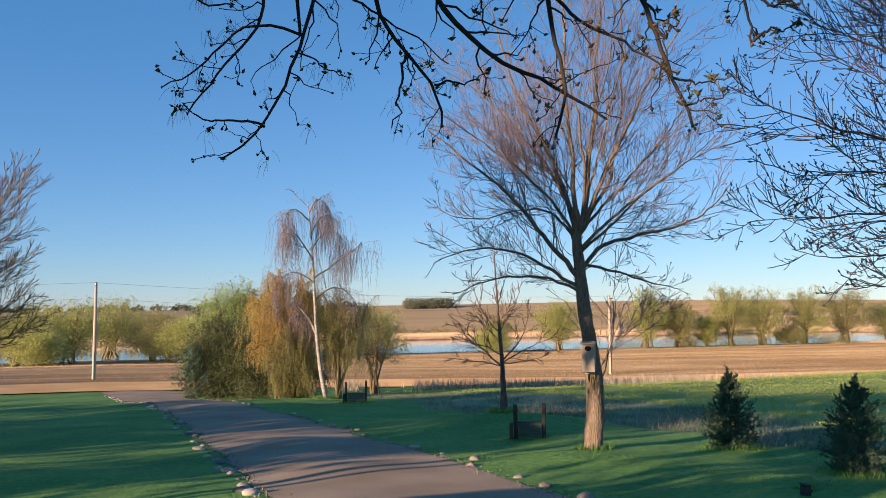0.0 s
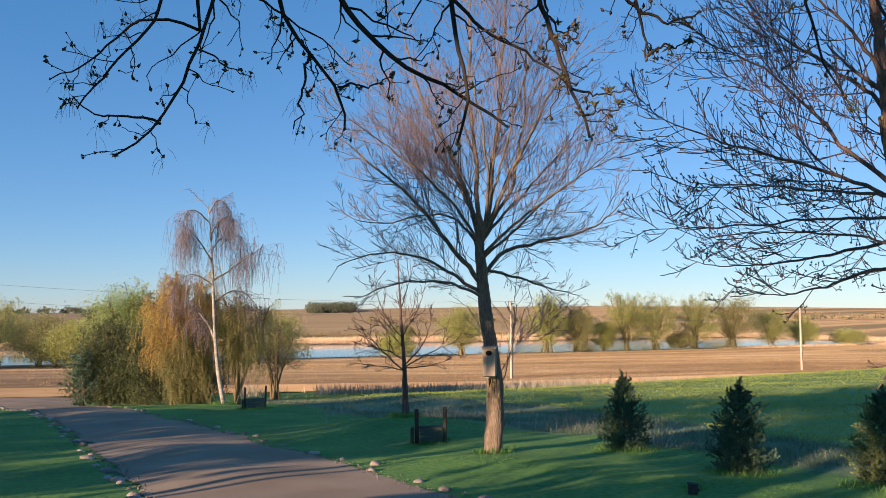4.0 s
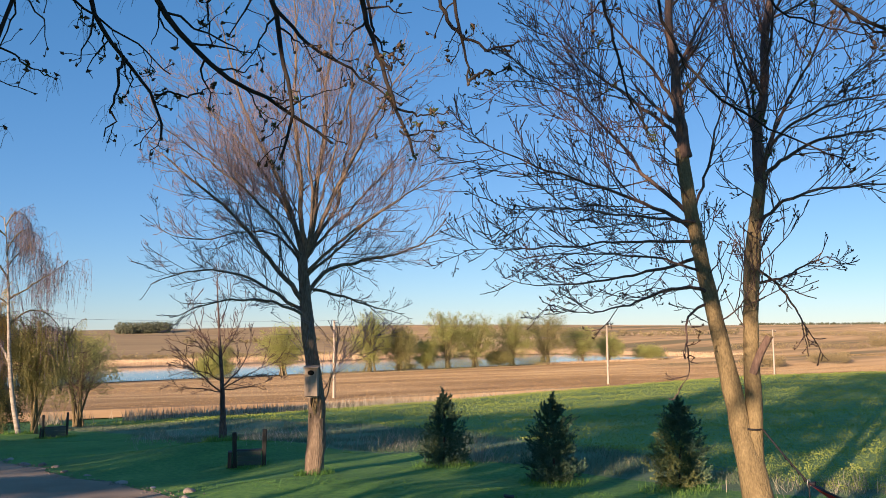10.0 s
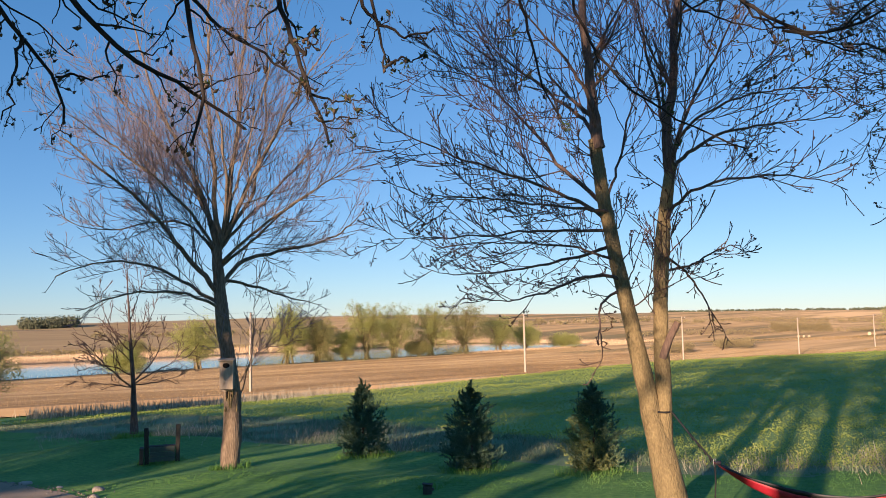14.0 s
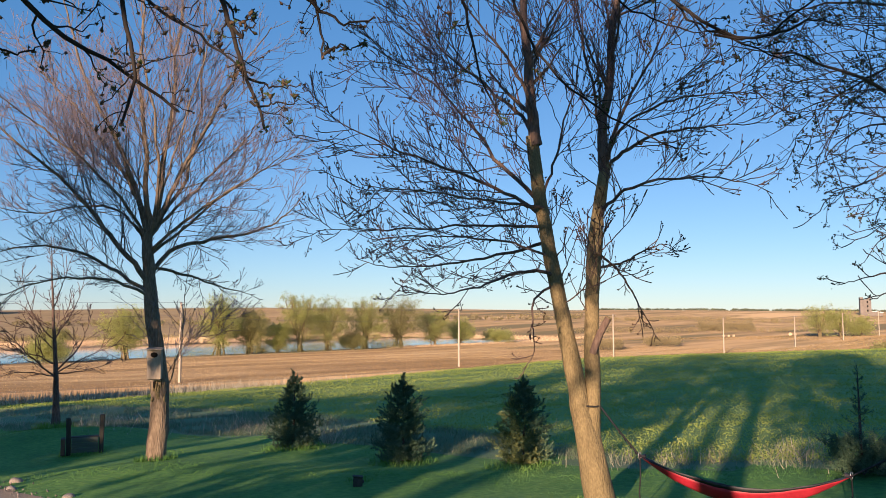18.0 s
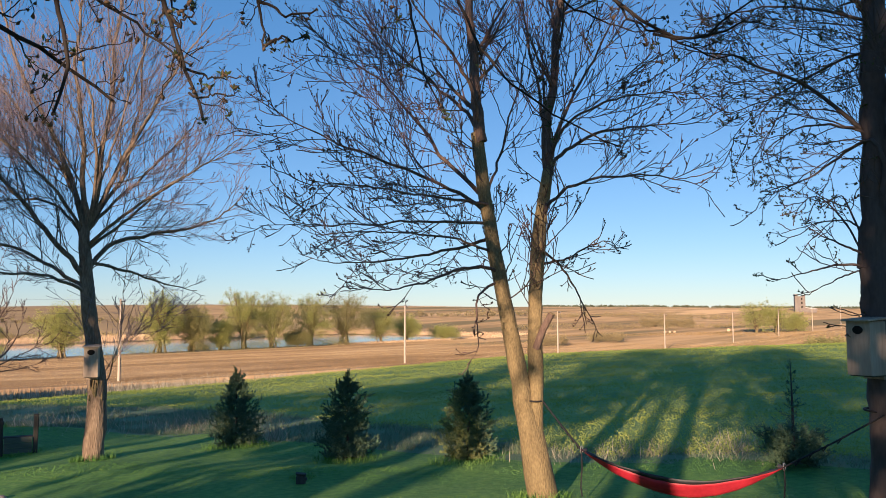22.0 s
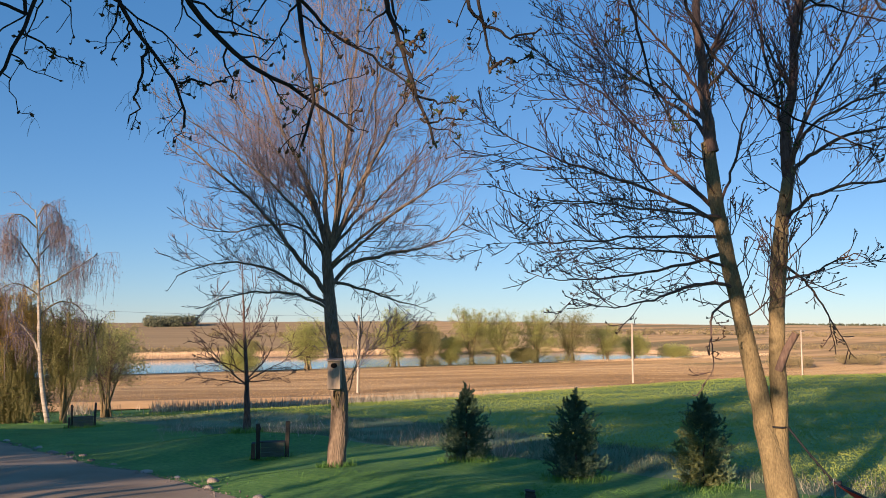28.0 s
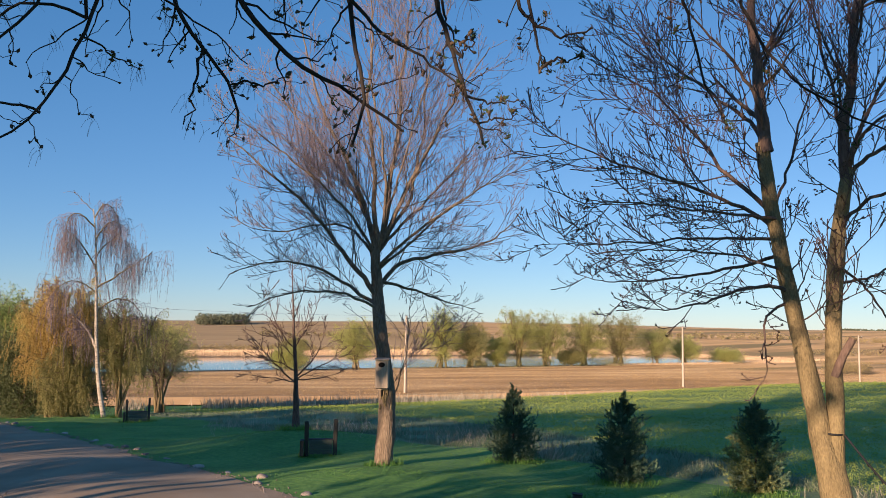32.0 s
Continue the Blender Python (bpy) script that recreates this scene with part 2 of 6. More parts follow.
M_BRUSH = material("brown_green_brush", [(0.20, 0.17, 0.085), (0.29, 0.245, 0.12), (0.39, 0.325, 0.165)], 0.1, 1, 0.8, 0, trans=0.2, island=0.25)
M_SCRUB = material("hazy_tan_scrub", [(0.275, 0.226, 0.105), (0.363, 0.292, 0.137), (0.44, 0.363, 0.173)], 0.1, 1, 0.8, 0, trans=0.3, island=0.15)
M_FARWOOD = material("far_wood_foliage", [(0.0765, 0.09, 0.057), (0.117, 0.13, 0.076), (0.162, 0.17, 0.0997)], 0.03, 0.3, 0.85, 0, island=0.15)
M_WALL = material("house_siding", [(0.55, 0.52, 0.47), (0.65, 0.62, 0.57)], 0.8, 8, 0.8, 0.2)

M_WATER = bpy.data.materials.new("pond_water")
M_WATER.use_nodes = True
_n, _l = M_WATER.node_tree.nodes, M_WATER.node_tree.links
_b = _n["Principled BSDF"]
_b.inputs["Base Color"].default_value = (0.095, 0.095, 0.07, 1)
_b.inputs["Roughness"].default_value = 0.08
_b.inputs["IOR"].default_value = 1.33
_b.inputs["Specular IOR Level"].default_value = 0.5
_w, _bp = _n.new("ShaderNodeTexNoise"), _n.new("ShaderNodeBump")
_w.inputs["Scale"].default_value = 0.8
_bp.inputs["Strength"].default_value = 0.1
_bp.inputs["Distance"].default_value = 0.05
_l.new(_w.outputs["Fac"], _bp.inputs["Height"])
_l.new(_bp.outputs["Normal"], _b.inputs["Normal"])


# ---- mesh helpers ----
def raw_mesh(name, verts, faces, mats, mat_index=None, smooth=False):
    """A mesh from arrays: verts (n, 3), faces (m, 3 or 4)."""
    verts, faces = np.asarray(verts, np.float32).reshape(-1, 3), np.asarray(faces, np.int32)
    me = bpy.data.meshes.new(name)
    n, k = faces.shape
    me.vertices.add(len(verts))
    me.vertices.foreach_set("co", verts.ravel())
    me.loops.add(n * k)
    me.loops.foreach_set("vertex_index", faces.ravel())
    me.polygons.add(n)
    me.polygons.foreach_set("loop_start", np.arange(0, n * k, k, dtype=np.int32))
    for m in mats if isinstance(mats, (list, tuple)) else [mats]:
        me.materials.append(m)
    if mat_index is not None:
        me.polygons.foreach_set("material_index", np.asarray(mat_index, np.int32))
    if smooth:
        me.polygons.foreach_set("use_smooth", np.ones(n, bool))
    me.update(calc_edges=True)
    return me


def piece(name, me, parent=None, label="", at=None):
    ob = new(name, me)
    if parent is not None:
        ob.parent = parent
    if at is not None:
        ob.matrix_basis = at
    if label:
        ob["label"] = label
    return ob


def part(name, bm, mat, parent, label="", smooth=False):
    me = bpy.data.meshes.new(name)
    bm.to_mesh(me)
    bm.free()
    me.materials.append(mat)
    if smooth:
        me.polygons.foreach_set("use_smooth", np.ones(len(me.polygons), bool))
    return piece(name, me, parent, label)


def box(sx, sy, sz, at=(0, 0, 0), bevel=0.005, turn=(0, 0, 0), bm=None):
    """A bevelled block with its base centre at `at`."""
    b = bmesh.new()
    bmesh.ops.create_cube(b, size=1, matrix=Matrix.Diagonal((sx, sy, sz, 1)))
    if bevel:
        bmesh.ops.bevel(b, geom=b.edges[:], offset=bevel, segments=1, affect="EDGES")
    bmesh.ops.transform(b, matrix=pose(*at, *turn) @ Matrix.Translation((0, 0, sz / 2)), verts=b.verts[:])
    if bm is None:
        return b
    tmp = bpy.data.meshes.new("tmp")
    b.to_mesh(tmp)
    b.free()
    bm.from_mesh(tmp)
    bpy.data.meshes.remove(tmp)
    return bm


def tubes(P, R, sides=3):
    """Tapered tubes along polylines P (n, k, 3) with radii R (n, k)."""
    P, R = np.asarray(P, float), np.asarray(R, float)
    n, k, _ = P.shape
    T = np.gradient(P, axis=1)
    T /= np.linalg.norm(T, axis=2, keepdims=True) + 1e-9
    main = P[:, -1] - P[:, 0]
    ref = np.where(np.abs(main[:, 2:3]) > 0.8 * np.linalg.norm(main, axis=1, keepdims=True), [[1.0, 0.1, 0]], [[0.05, 0.1, 1.0]])
    A = np.cross(T, ref[:, None, :])
    A /= np.linalg.norm(A, axis=2, keepdims=True) + 1e-9
    B = np.cross(T, A)
    ang = np.arange(sides) * 2 * np.pi / sides
    V = P[:, :, None] + R[:, :, None, None] * (np.cos(ang)[:, None] * A[:, :, None] + np.sin(ang)[:, None] * B[:, :, None])
    idx = np.arange(n * k * sides).reshape(n, k, sides)
    a, b = idx[:, :-1], idx[:, 1:]
    F = np.stack([a, np.roll(a, -1, 2), np.roll(b, -1, 2), b], -1).reshape(-1, 4)
    return V.reshape(-1, 3), F


def merge(items):
    vs, fs, k = [], [], 0
    for v, f in items:
        vs.append(v)
        fs.append(f + k)
        k += len(v)
    return np.concatenate(vs), np.concatenate(fs)


def bezier(points, k):
    """A smooth polyline of k points through three or four control points."""
    c = np.asarray(points, float)
    s = np.concatenate([[0], np.cumsum(np.linalg.norm(np.diff(c, axis=0), axis=1))])
    s /= s[-1]
    t = np.linspace(0, 1, k)
    if len(c) == 2:
        return c[0] + t[:, None] * (c[1] - c[0])
    deg = min(len(c) - 1, 3)
    V = np.vander(s, deg + 1)
    return np.vander(t, deg + 1) @ np.linalg.lstsq(V, c, rcond=None)[0]


def jitter(rng, P, amount):
    """Bends polylines a little; the ends near the root stay."""
    n, k, _ = P.shape
    step = rng.normal(0, 1, (n, k, 3)) * amount[:, None, None]
    step[:, 0] = 0
    return P + np.cumsum(step, axis=1)


def sprout(rng, P, R, per, lengths, spread=(35, 65), lift=0.25, bend=0.25, k=5, first=0.25, thin=0.5, wiggle=0.06, last=1.0, tip=0.35, keep=None):
    """Side shoots of branches P: `per` on each, leaving at `spread` degrees and turning upwards by lift and bend."""
    n, kp, _ = P.shape
    s = first + (last - first) * (np.arange(per)[None] + rng.random((n, per))) / per
    s = s.clip(0, 0.999).ravel()
    own = np.repeat(np.arange(n), per)
    if keep is not None:
        sel = rng.random(len(own)) < keep[own]
        own, s = own[sel], s[sel]
    f = s * (kp - 1)
    i = f.astype(int)
    w = (f - i)[:, None]
    start = P[own, i] * (1 - w) + P[own, i + 1] * w
    tang = P[own, i + 1] - P[own, i]
    tang /= np.linalg.norm(tang, axis=1, keepdims=True) + 1e-9
    rad = R[own, i] * (1 - w[:, 0]) + R[own, i + 1] * w[:, 0]
    side = rng.normal(0, 1, (len(own), 3))
    side -= (side * tang).sum(1, keepdims=True) * tang
    side /= np.linalg.norm(side, axis=1, keepdims=True) + 1e-9
    a = np.radians(rng.uniform(*spread, len(own)))[:, None]
    way = tang * np.cos(a) + side * np.sin(a) + np.array([0, 0, lift])
    way /= np.linalg.norm(way, axis=1, keepdims=True)
    plen = np.linalg.norm(np.diff(P, axis=1), axis=2).sum(1)[own]
    L = rng.uniform(*lengths, len(own)) * plen * (1.15 - 0.65 * s)
    t = np.linspace(0, 1, k)
    C = start[:, None] + way[:, None] * (L[:, None] * t)[:, :, None]
    C[:, :, 2] += bend * L[:, None] * t ** 2
    C = jitter(rng, C, L * wiggle)
    r0 = np.minimum(rad * 0.75, rad * thin)
    return C, r0[:, None] * (1 - (1 - tip) * t), own


def blobs(rng, P, size, flat=1.0):
    """Small pointed buds at places P: octahedra."""
    n = len(P)
    o = np.array([[1, 0, 0], [-0.5, 0.87, 0], [-0.5, -0.87, 0], [0, 0, 2.0], [0, 0, -1.2]])
    q = rng.normal(0, 1, (n, 3, 3))
    q, _ = np.linalg.qr(q)
    s = np.asarray(size) * rng.uniform(0.7, 1.3, n)
    V = P[:, None] + (o[None] * s[:, None, None]) @ q
    f = np.array([[0, 1, 3], [1, 2, 3], [2, 0, 3], [1, 0, 4], [2, 1, 4], [0, 2, 4]])
    return V.reshape(-1, 3), (f[None] + 5 * np.arange(n)[:, None, None]).reshape(-1, 3)


def leaves(rng, P, size, droop=0.0, slim=0.5):
    """Small bent leaves at places P: two triangles each, folded on the midrib."""
    n = len(P)
    way = rng.normal(0, 1, (n, 3))
    way[:, 2] -= droop
    way /= np.linalg.norm(way, axis=1, keepdims=True)
    side = np.cross(way, rng.normal(0, 1, (n, 3)))
    side /= np.linalg.norm(side, axis=1, keepdims=True) + 1e-9
    up = np.cross(side, way)
    s = (np.asarray(size) * rng.uniform(0.6, 1.4, n))[:, None]
    a, b = P, P + way * s
    m = P + way * s * 0.5 + up * s * 0.12
    V = np.stack([a, m + side * s * slim * 0.5, b, m - side * s * slim * 0.5], 1)
    f = np.array([[0, 1, 2], [0, 2, 3]])
    return V.reshape(-1, 3), (f[None] + 4 * np.arange(n)[:, None, None]).reshape(-1, 3)


# ---- the lie of the land: u runs along the road, d away from the house to it ----
UX, UY = 0.951, 0.309


def ud(x, y):
    return UX * x + UY * y, -UY * x + UX * y


def xy(u, d):
    return UX * u - UY * d, UY * u + UX * d


def smooth(a, b, x):
    t = np.clip((np.asarray(x, float) - a) / (b - a), 0, 1)
    return t * t * (3 - 2 * t)


def road_level(u):
    return np.interp(u, [-400, -4, 47, 93, 140, 184, 230, 280, 330, 500, 2000], [-2.2, -3.0, -4.2, -4.7, -5.7, -6.4, -6.1, -5.3, -4.5, -2.5, 0.0])


def height(x, y):
    """The ground's height."""
    x, y = np.asarray(x, float), np.asarray(y, float)
    u, d = ud(x, y)
    near = 0.9 - 0.056 * d - 0.22 * smooth(2, 14, u)
    near = near - 0.028 * np.maximum(u - 62, 0) + 0.35 * smooth(25, 60, u) * smooth(60, 30, d)
    near = near + 0.14 * smooth(8, 14, d) * smooth(60, 45, d) * smooth(-1, 4, x) + 0.28 * np.exp(-((x - 2.3) ** 2 + (y - 22.9) ** 2) / 9)
    w = smooth(38, 72, d)
    z = near * (1 - w) + road_level(u) * w
    # stubble falls to the pond, beyond which the country rises slowly
    far = road_level(u) + (-6.7 - road_level(u)) * smooth(84, 178, d) 
    hills = -6.7 + (8.6 + 2.2 * np.sin(u / 700 + 1.0) + 2.0 * np.sin(u / 260)) * smooth(290, 1150, d) + 6 * smooth(1000, 3800, d)
    rise = smooth(275, 430, u) * smooth(90, 240, d) * 3.0 + 9.5 * smooth(275, 900, u) * smooth(80, 280, d)
    far = np.where(d > 178, hills, far) + rise
    z = np.where(d > 80, far, z)
    swell = 0.05 * np.sin(0.9 * x + 0.55 * y) * np.sin(0.35 * y - 0.2 * x + 1.0) + 0.035 * np.sin(1.7 * y + 0.6 * x) * np.sin(0.8 * x - 0.3)
    z = z + swell * smooth(6, 12, np.hypot(x, y)) * smooth(58, 40, d)
    return np.where(d < -15, np.maximum(z, 0.9), z)


def on_ground(x, y, lift=0.0):
    return (x, y, float(height(x, y)) + lift)


def polar(az, r):
    """Plan position at a heading (degrees clockwise from +y) and distance."""
    return r * math.sin(radians(az)), r * math.cos(radians(az))


def stand(az, r, lift=0.0, turn=None):
    """The pose of a thing on the ground at a heading and distance, its x axis across the view."""
    x, y = polar(az, r)
    return pose(*on_ground(x, y, lift), 0, 0, -az if turn is None else turn)

# ---- how the trees branch: radius, then points across, away and up from the foot ----
MAPLE_TRUNK = [
    ((0.178, 0.172, 0.135, 0.12, 0.088), (0, 0, -0.03), (0.04, 0, 1.04), (-0.03, 0, 2.12), (-0.17, 0, 3.33), (-0.18, 0, 4.21)),
]
MAPLE_LIMBS = [
    (0.085, (-0.26, 0, 3.22), (-0.89, -0.2, 4.27), (-1.74, -0.4, 5.15), (-2.94, -0.6, 6)),
    (0.06, (-0.29, 0, 3.05), (-1.27, 0.3, 3.81), (-2.22, 0.6, 4.08), (-3.29, 0.9, 3.82)),
    (0.05, (-0.32, 0, 3), (-1.11, -0.4, 3.32), (-1.94, -0.8, 3.21), (-2.52, -1.2, 3)),
    (0.07, (-0.04, 0, 3.43), (0.35, 0.2, 3.91), (1.4, 0.4, 4.16), (2.73, 0.6, 4.93)),
    (0.05, (-0.04, 0, 3.55), (0.51, 0.43, 3.45), (1.19, 0.87, 3.23), (1.95, 1.3, 3.06)),
    (0.055, (-0.01, 0, 3.88), (0.62, -0.33, 4.59), (1.44, -0.67, 5.16), (2.26, -1, 5.7)),
]
MAPLE_LIMBS += [
    (0.085, (-0.22, 0, 4.16), (-0.61, 0.1, 5.25), (-1.33, 0.2, 7.02), (-1.95, 0.3, 8.86)),
    (0.08, (-0.18, 0, 4.21), (-0.44, -0.17, 5.42), (-0.56, -0.33, 7.41), (-0.63, -0.5, 9.73)),
    (0.085, (-0.13, 0, 4.21), (0.02, 0.17, 5.46), (0.15, 0.33, 7.56), (0.34, 0.5, 10.32)),
    (0.075, (-0.09, 0, 4.19), (0.38, -0.1, 5.51), (1.21, -0.2, 7.12), (1.92, -0.3, 8.26)),
]
MAPLE_LIMBS_BACK = [
    (0.06, (-0.16, 0, 4.16), (-0.91, 0.6, 5.8), (-1.9, 1.2, 7.18), (-2.98, 1.8, 8.43)),
    (0.06, (-0.09, 0, 4.15), (0.56, 0.53, 5.5), (0.85, 1.07, 7.73), (1.05, 1.6, 10.13)),
    (0.05, (-0.2, 0, 3.99), (-1.18, -0.57, 5.38), (-1.97, -1.13, 5.96), (-2.62, -1.7, 6.39)),
    (0.05, (-0.14, 0, 4.16), (-0.15, -0.5, 5.88), (-0.35, -0.9, 7.84), (-0.3, -1.2, 9.2)),
    (0.045, (-0.26, 0, 3.22), (-1.16, 0.5, 4.63), (-2.39, 1, 4.48), (-3.21, 1.5, 4.8)),
    (0.02, (0.23, 0, 1.04), (0.34, 0.07, 2.12), (0.44, 0.13, 3.21), (0.54, 0.2, 3.88)),
]
MAPLE_LIMBS_BACK += [
    (0.05, (-0.1, 0, 4.1), (0.7, 0.3, 5.3), (1.5, 0.5, 6.3), (2.2, 0.7, 7.1)),
    (0.045, (-0.05, 0, 3.8), (0.8, 0.4, 4.7), (1.7, 0.7, 5.5), (2.5, 0.9, 6.2)),
    (0.04, (-0.12, 0, 4.2), (0.3, -0.3, 6.0), (0.75, -0.5, 7.8), (1.2, -0.6, 9.2)),
    (0.015, (0.26, 0, 1.15), (0.53, 0.2, 2.11), (1.14, 0.4, 2.55), (1.7, 0.6, 2.65)),
]
ASH_STEM_A = [
    ((0.172, 0.156, 0.118, 0.096, 0.09, 0.085, 0.08), (0.05, 0, -0.02), (-0.01, 0, 0.36), (-0.18, 0, 1.36), (-0.33, 0, 2.17), (-0.48, 0, 3.03), (-0.6, 0, 3.98), (-0.72, 0, 4.79)),
    ((0.078, 0.03), (-0.69, 0, 4.6), (-0.83, 0.07, 5.63), (-0.95, 0.13, 6.81), (-1.07, 0.2, 7.86)),
]
ASH_STEM_B = [
    ((0.1, 0.098, 0.09, 0.085, 0.068), (-0.05, 0, 0.7), (-0.05, 0.02, 1.4), (-0.04, 0.05, 2.17), (-0.02, 0.07, 2.96), (0.05, 0.1, 3.69), (0.16, 0.12, 4.35)),
    ((0.067, 0.028), (0.16, 0, 4.29), (0.19, 0.1, 5.23), (0.35, 0.2, 6.62), (0.44, 0.3, 7.9)),
]
ASH_LIMBS = [
    (0.05, (-0.6, 0, 3.79), (-1.15, 0.27, 4.44), (-1.89, 0.53, 5.37), (-3.42, 0.8, 6.18)),
    (0.045, (-0.57, 0, 3.65), (-1.24, -0.23, 4.1), (-2.14, -0.47, 4.43), (-3.6, -0.7, 5.17)),
    (0.04, (-0.53, 0, 3.39), (-1.23, 0.3, 3.28), (-2.28, 0.6, 3.19), (-3.45, 0.9, 3.34)),
    (0.04, (-0.5, 0, 2.89), (-1, -0.33, 2.95), (-1.63, -0.6, 2.72), (-2.2, -0.8, 2.8)),
    (0.03, (-0.53, 0, 2.82), (-0.78, -0.3, 2.53), (-0.72, -0.6, 2.12), (-0.83, -0.9, 1.83)),
    (0.045, (0.15, 0, 4.26), (0.7, 0.23, 4.73), (1.52, 0.47, 4.95), (2.44, 0.7, 5.06)),
]
ASH_LIMBS += [
    (0.04, (0.05, 0, 3.64), (0.46, -0.27, 3.99), (1.12, -0.53, 4.08), (2.01, -0.8, 3.82)),
    (0.03, (0.07, 0, 3.24), (0.32, 0.3, 3.04), (0.62, 0.6, 2.5), (0.86, 0.9, 2.08)),
    (0.04, (0.17, 0, 4.55), (0.61, -0.13, 5.31), (1.1, -0.27, 6.12), (1.44, -0.4, 6.7)),
]
ASH_LIMBS_BACK = [
    (0.045, (-0.68, 0, 4.71), (-1.42, 0.57, 5.56), (-2.34, 1.13, 6.5), (-3, 1.7, 7.62)),
    (0.045, (-0.7, 0, 4.79), (-1, -0.5, 5.54), (-1.49, -1, 6.09), (-1.67, -1.5, 6.51)),
    (0.04, (0.19, 0, 4.99), (-0.1, 0.63, 6.25), (-0.35, 1.27, 7.49), (-0.46, 1.9, 8.31)),
    (0.035, (0.17, 0, 4.77), (0.72, -0.6, 4.97), (1.31, -1.2, 4.99), (1.69, -1.8, 4.87)),
    (0.035, (-0.57, 0, 3.83), (-1.26, -0.63, 3.83), (-2.09, -1.27, 3.88), (-2.63, -1.9, 3.79)),
    (0.035, (-0.55, 0, 3.54), (-1.28, 0.1, 3.64), (-2.28, 0.2, 3.69), (-3.63, 0.3, 3.68)),
]
ASH_LIMBS_BACK += [
    (0.03, (-0.54, 0, 3.14), (-1.1, -0.17, 3.35), (-1.8, -0.33, 3.43), (-2.73, -0.5, 3.33)),
    (0.03, (0, 0, 3.03), (0.47, 0.4, 3.2), (0.87, 0.8, 3.38), (1.09, 1.2, 3.33)),
    (0.03, (-0.59, 0, 3.98), (-0.36, 0.17, 4.89), (-0.1, 0.33, 5.84), (-0.02, 0.5, 6.67)),
]
ASH_STUB = [
    (0.045, (-0.04, 0, 1.98), (0.06, -0.02, 2.22), (0.17, -0.04, 2.42)),
]
OAK_TRUNK = [
    ((0.19, 0.178, 0.165), (-0.05, 0, -0.01), (-0.05, 0, 1.44), (-0.12, 0, 2.87)),
    ((0.165, 0.15, 0.135, 0.10), (-0.12, 0, 2.87), (-0.12, 0, 4.07), (-0.09, 0, 5.08), (-0.05, 0, 7.14)),
]
OAK_LIMBS = [
    (0.06, (-0.17, 0, 4.48), (-0.69, -0.17, 5.05), (-1.3, -0.33, 5.36), (-2.14, -0.5, 5.62)),
    (0.05, (-0.12, 0, 4.40), (-0.40, 0.0, 4.28), (-0.60, 0.1, 4.05), (-0.98, 0.2, 3.91), (-1.35, 0.3, 3.76)),
    (0.05, (-0.1, 0, 5.7), (-0.59, -0.27, 6), (-1.19, -0.53, 5.98), (-1.8, -0.8, 5.86)),
    (0.026, (-0.12, 0, 2.98), (-0.30, -0.1, 3.10), (-0.46, -0.16, 3.18), (-0.86, -0.2, 3.54)),
    (0.024, (-0.24, -0.06, 3.07), (-0.50, -0.1, 2.92), (-0.85, -0.12, 2.84), (-1.17, -0.16, 2.75)),
    (0.016, (-0.45, -0.09, 2.95), (-0.56, 0.0, 2.72), (-0.82, 0.06, 2.59), (-1.02, 0.1, 2.55)),
    (0.022, (-0.13, 0, 3.2), (-0.38, 0.12, 3.44), (-0.68, 0.2, 3.42), (-1.08, 0.3, 3.35)),
    (0.014, (-0.1, -0.1, 2.46), (-0.28, -0.2, 2.36), (-0.58, -0.25, 2.46)),
    (0.05, (-0.07, 0, 5.49), (-0.71, 0.3, 5.52), (-1.43, 0.6, 5.32), (-1.99, 0.9, 5.23)),
    (0.05, (-0.02, 0, 4.53), (0.43, 0.07, 4.89), (0.91, 0.13, 5.58), (1.25, 0.2, 5.93)),
]
OAK_LIMBS += [
    (0.014, (-0.1, -0.1, 2.33), (-0.33, -0.2, 2.21), (-0.66, -0.2, 2.26)),
    (0.02, (-0.55, 0.1, 4.1), (-0.5, 0.05, 3.75), (-0.56, 0.0, 3.4)),
    (0.018, (-0.85, 0.15, 3.95), (-0.82, 0.1, 3.7), (-0.92, 0.1, 3.45)),
    (0.045, (-0.04, 0, 3.73), (0.39, -0.17, 3.81), (0.82, -0.33, 4.19), (1.12, -0.5, 4.19)),
    (0.05, (-0.08, 0, 6.11), (-0.44, -0.4, 6.65), (-1.01, -0.8, 6.88), (-1.64, -1.2, 6.98)),
    (0.045, (-0.13, 0, 4.74), (-0.47, 0.1, 4.6), (-0.86, 0.2, 4.58), (-1.27, 0.3, 4.28)),
]
SMALL_TRUNK = [
    (0.075, (0.03, 0, 0.08), (0, 0, 1.23), (-0.09, 0, 2.62), (-0.23, 0, 4.65)),
]
SMALL_LIMBS = [
    (0.04, (0, 0, 1.23), (-0.59, -0.25, 1.71), (-1.19, -0.5, 2.4)),
    (0.04, (-0.01, 0, 1.38), (0.49, 0.25, 1.91), (0.91, 0.5, 2.85)),
    (0.035, (0, 0, 1.31), (0.65, 0.3, 1.67), (1.53, 0.6, 1.97)),
    (0.03, (-0.01, 0, 1.54), (-0.74, -0.4, 1.87), (-1.33, -0.8, 1.73)),
    (0.03, (0, 0, 1.3), (0.72, 0.4, 1.36), (1.35, 0.8, 1.52)),
    (0.03, (0, 0, 1.25), (-0.67, -0.3, 1.42), (-1.35, -0.6, 1.5)),
]
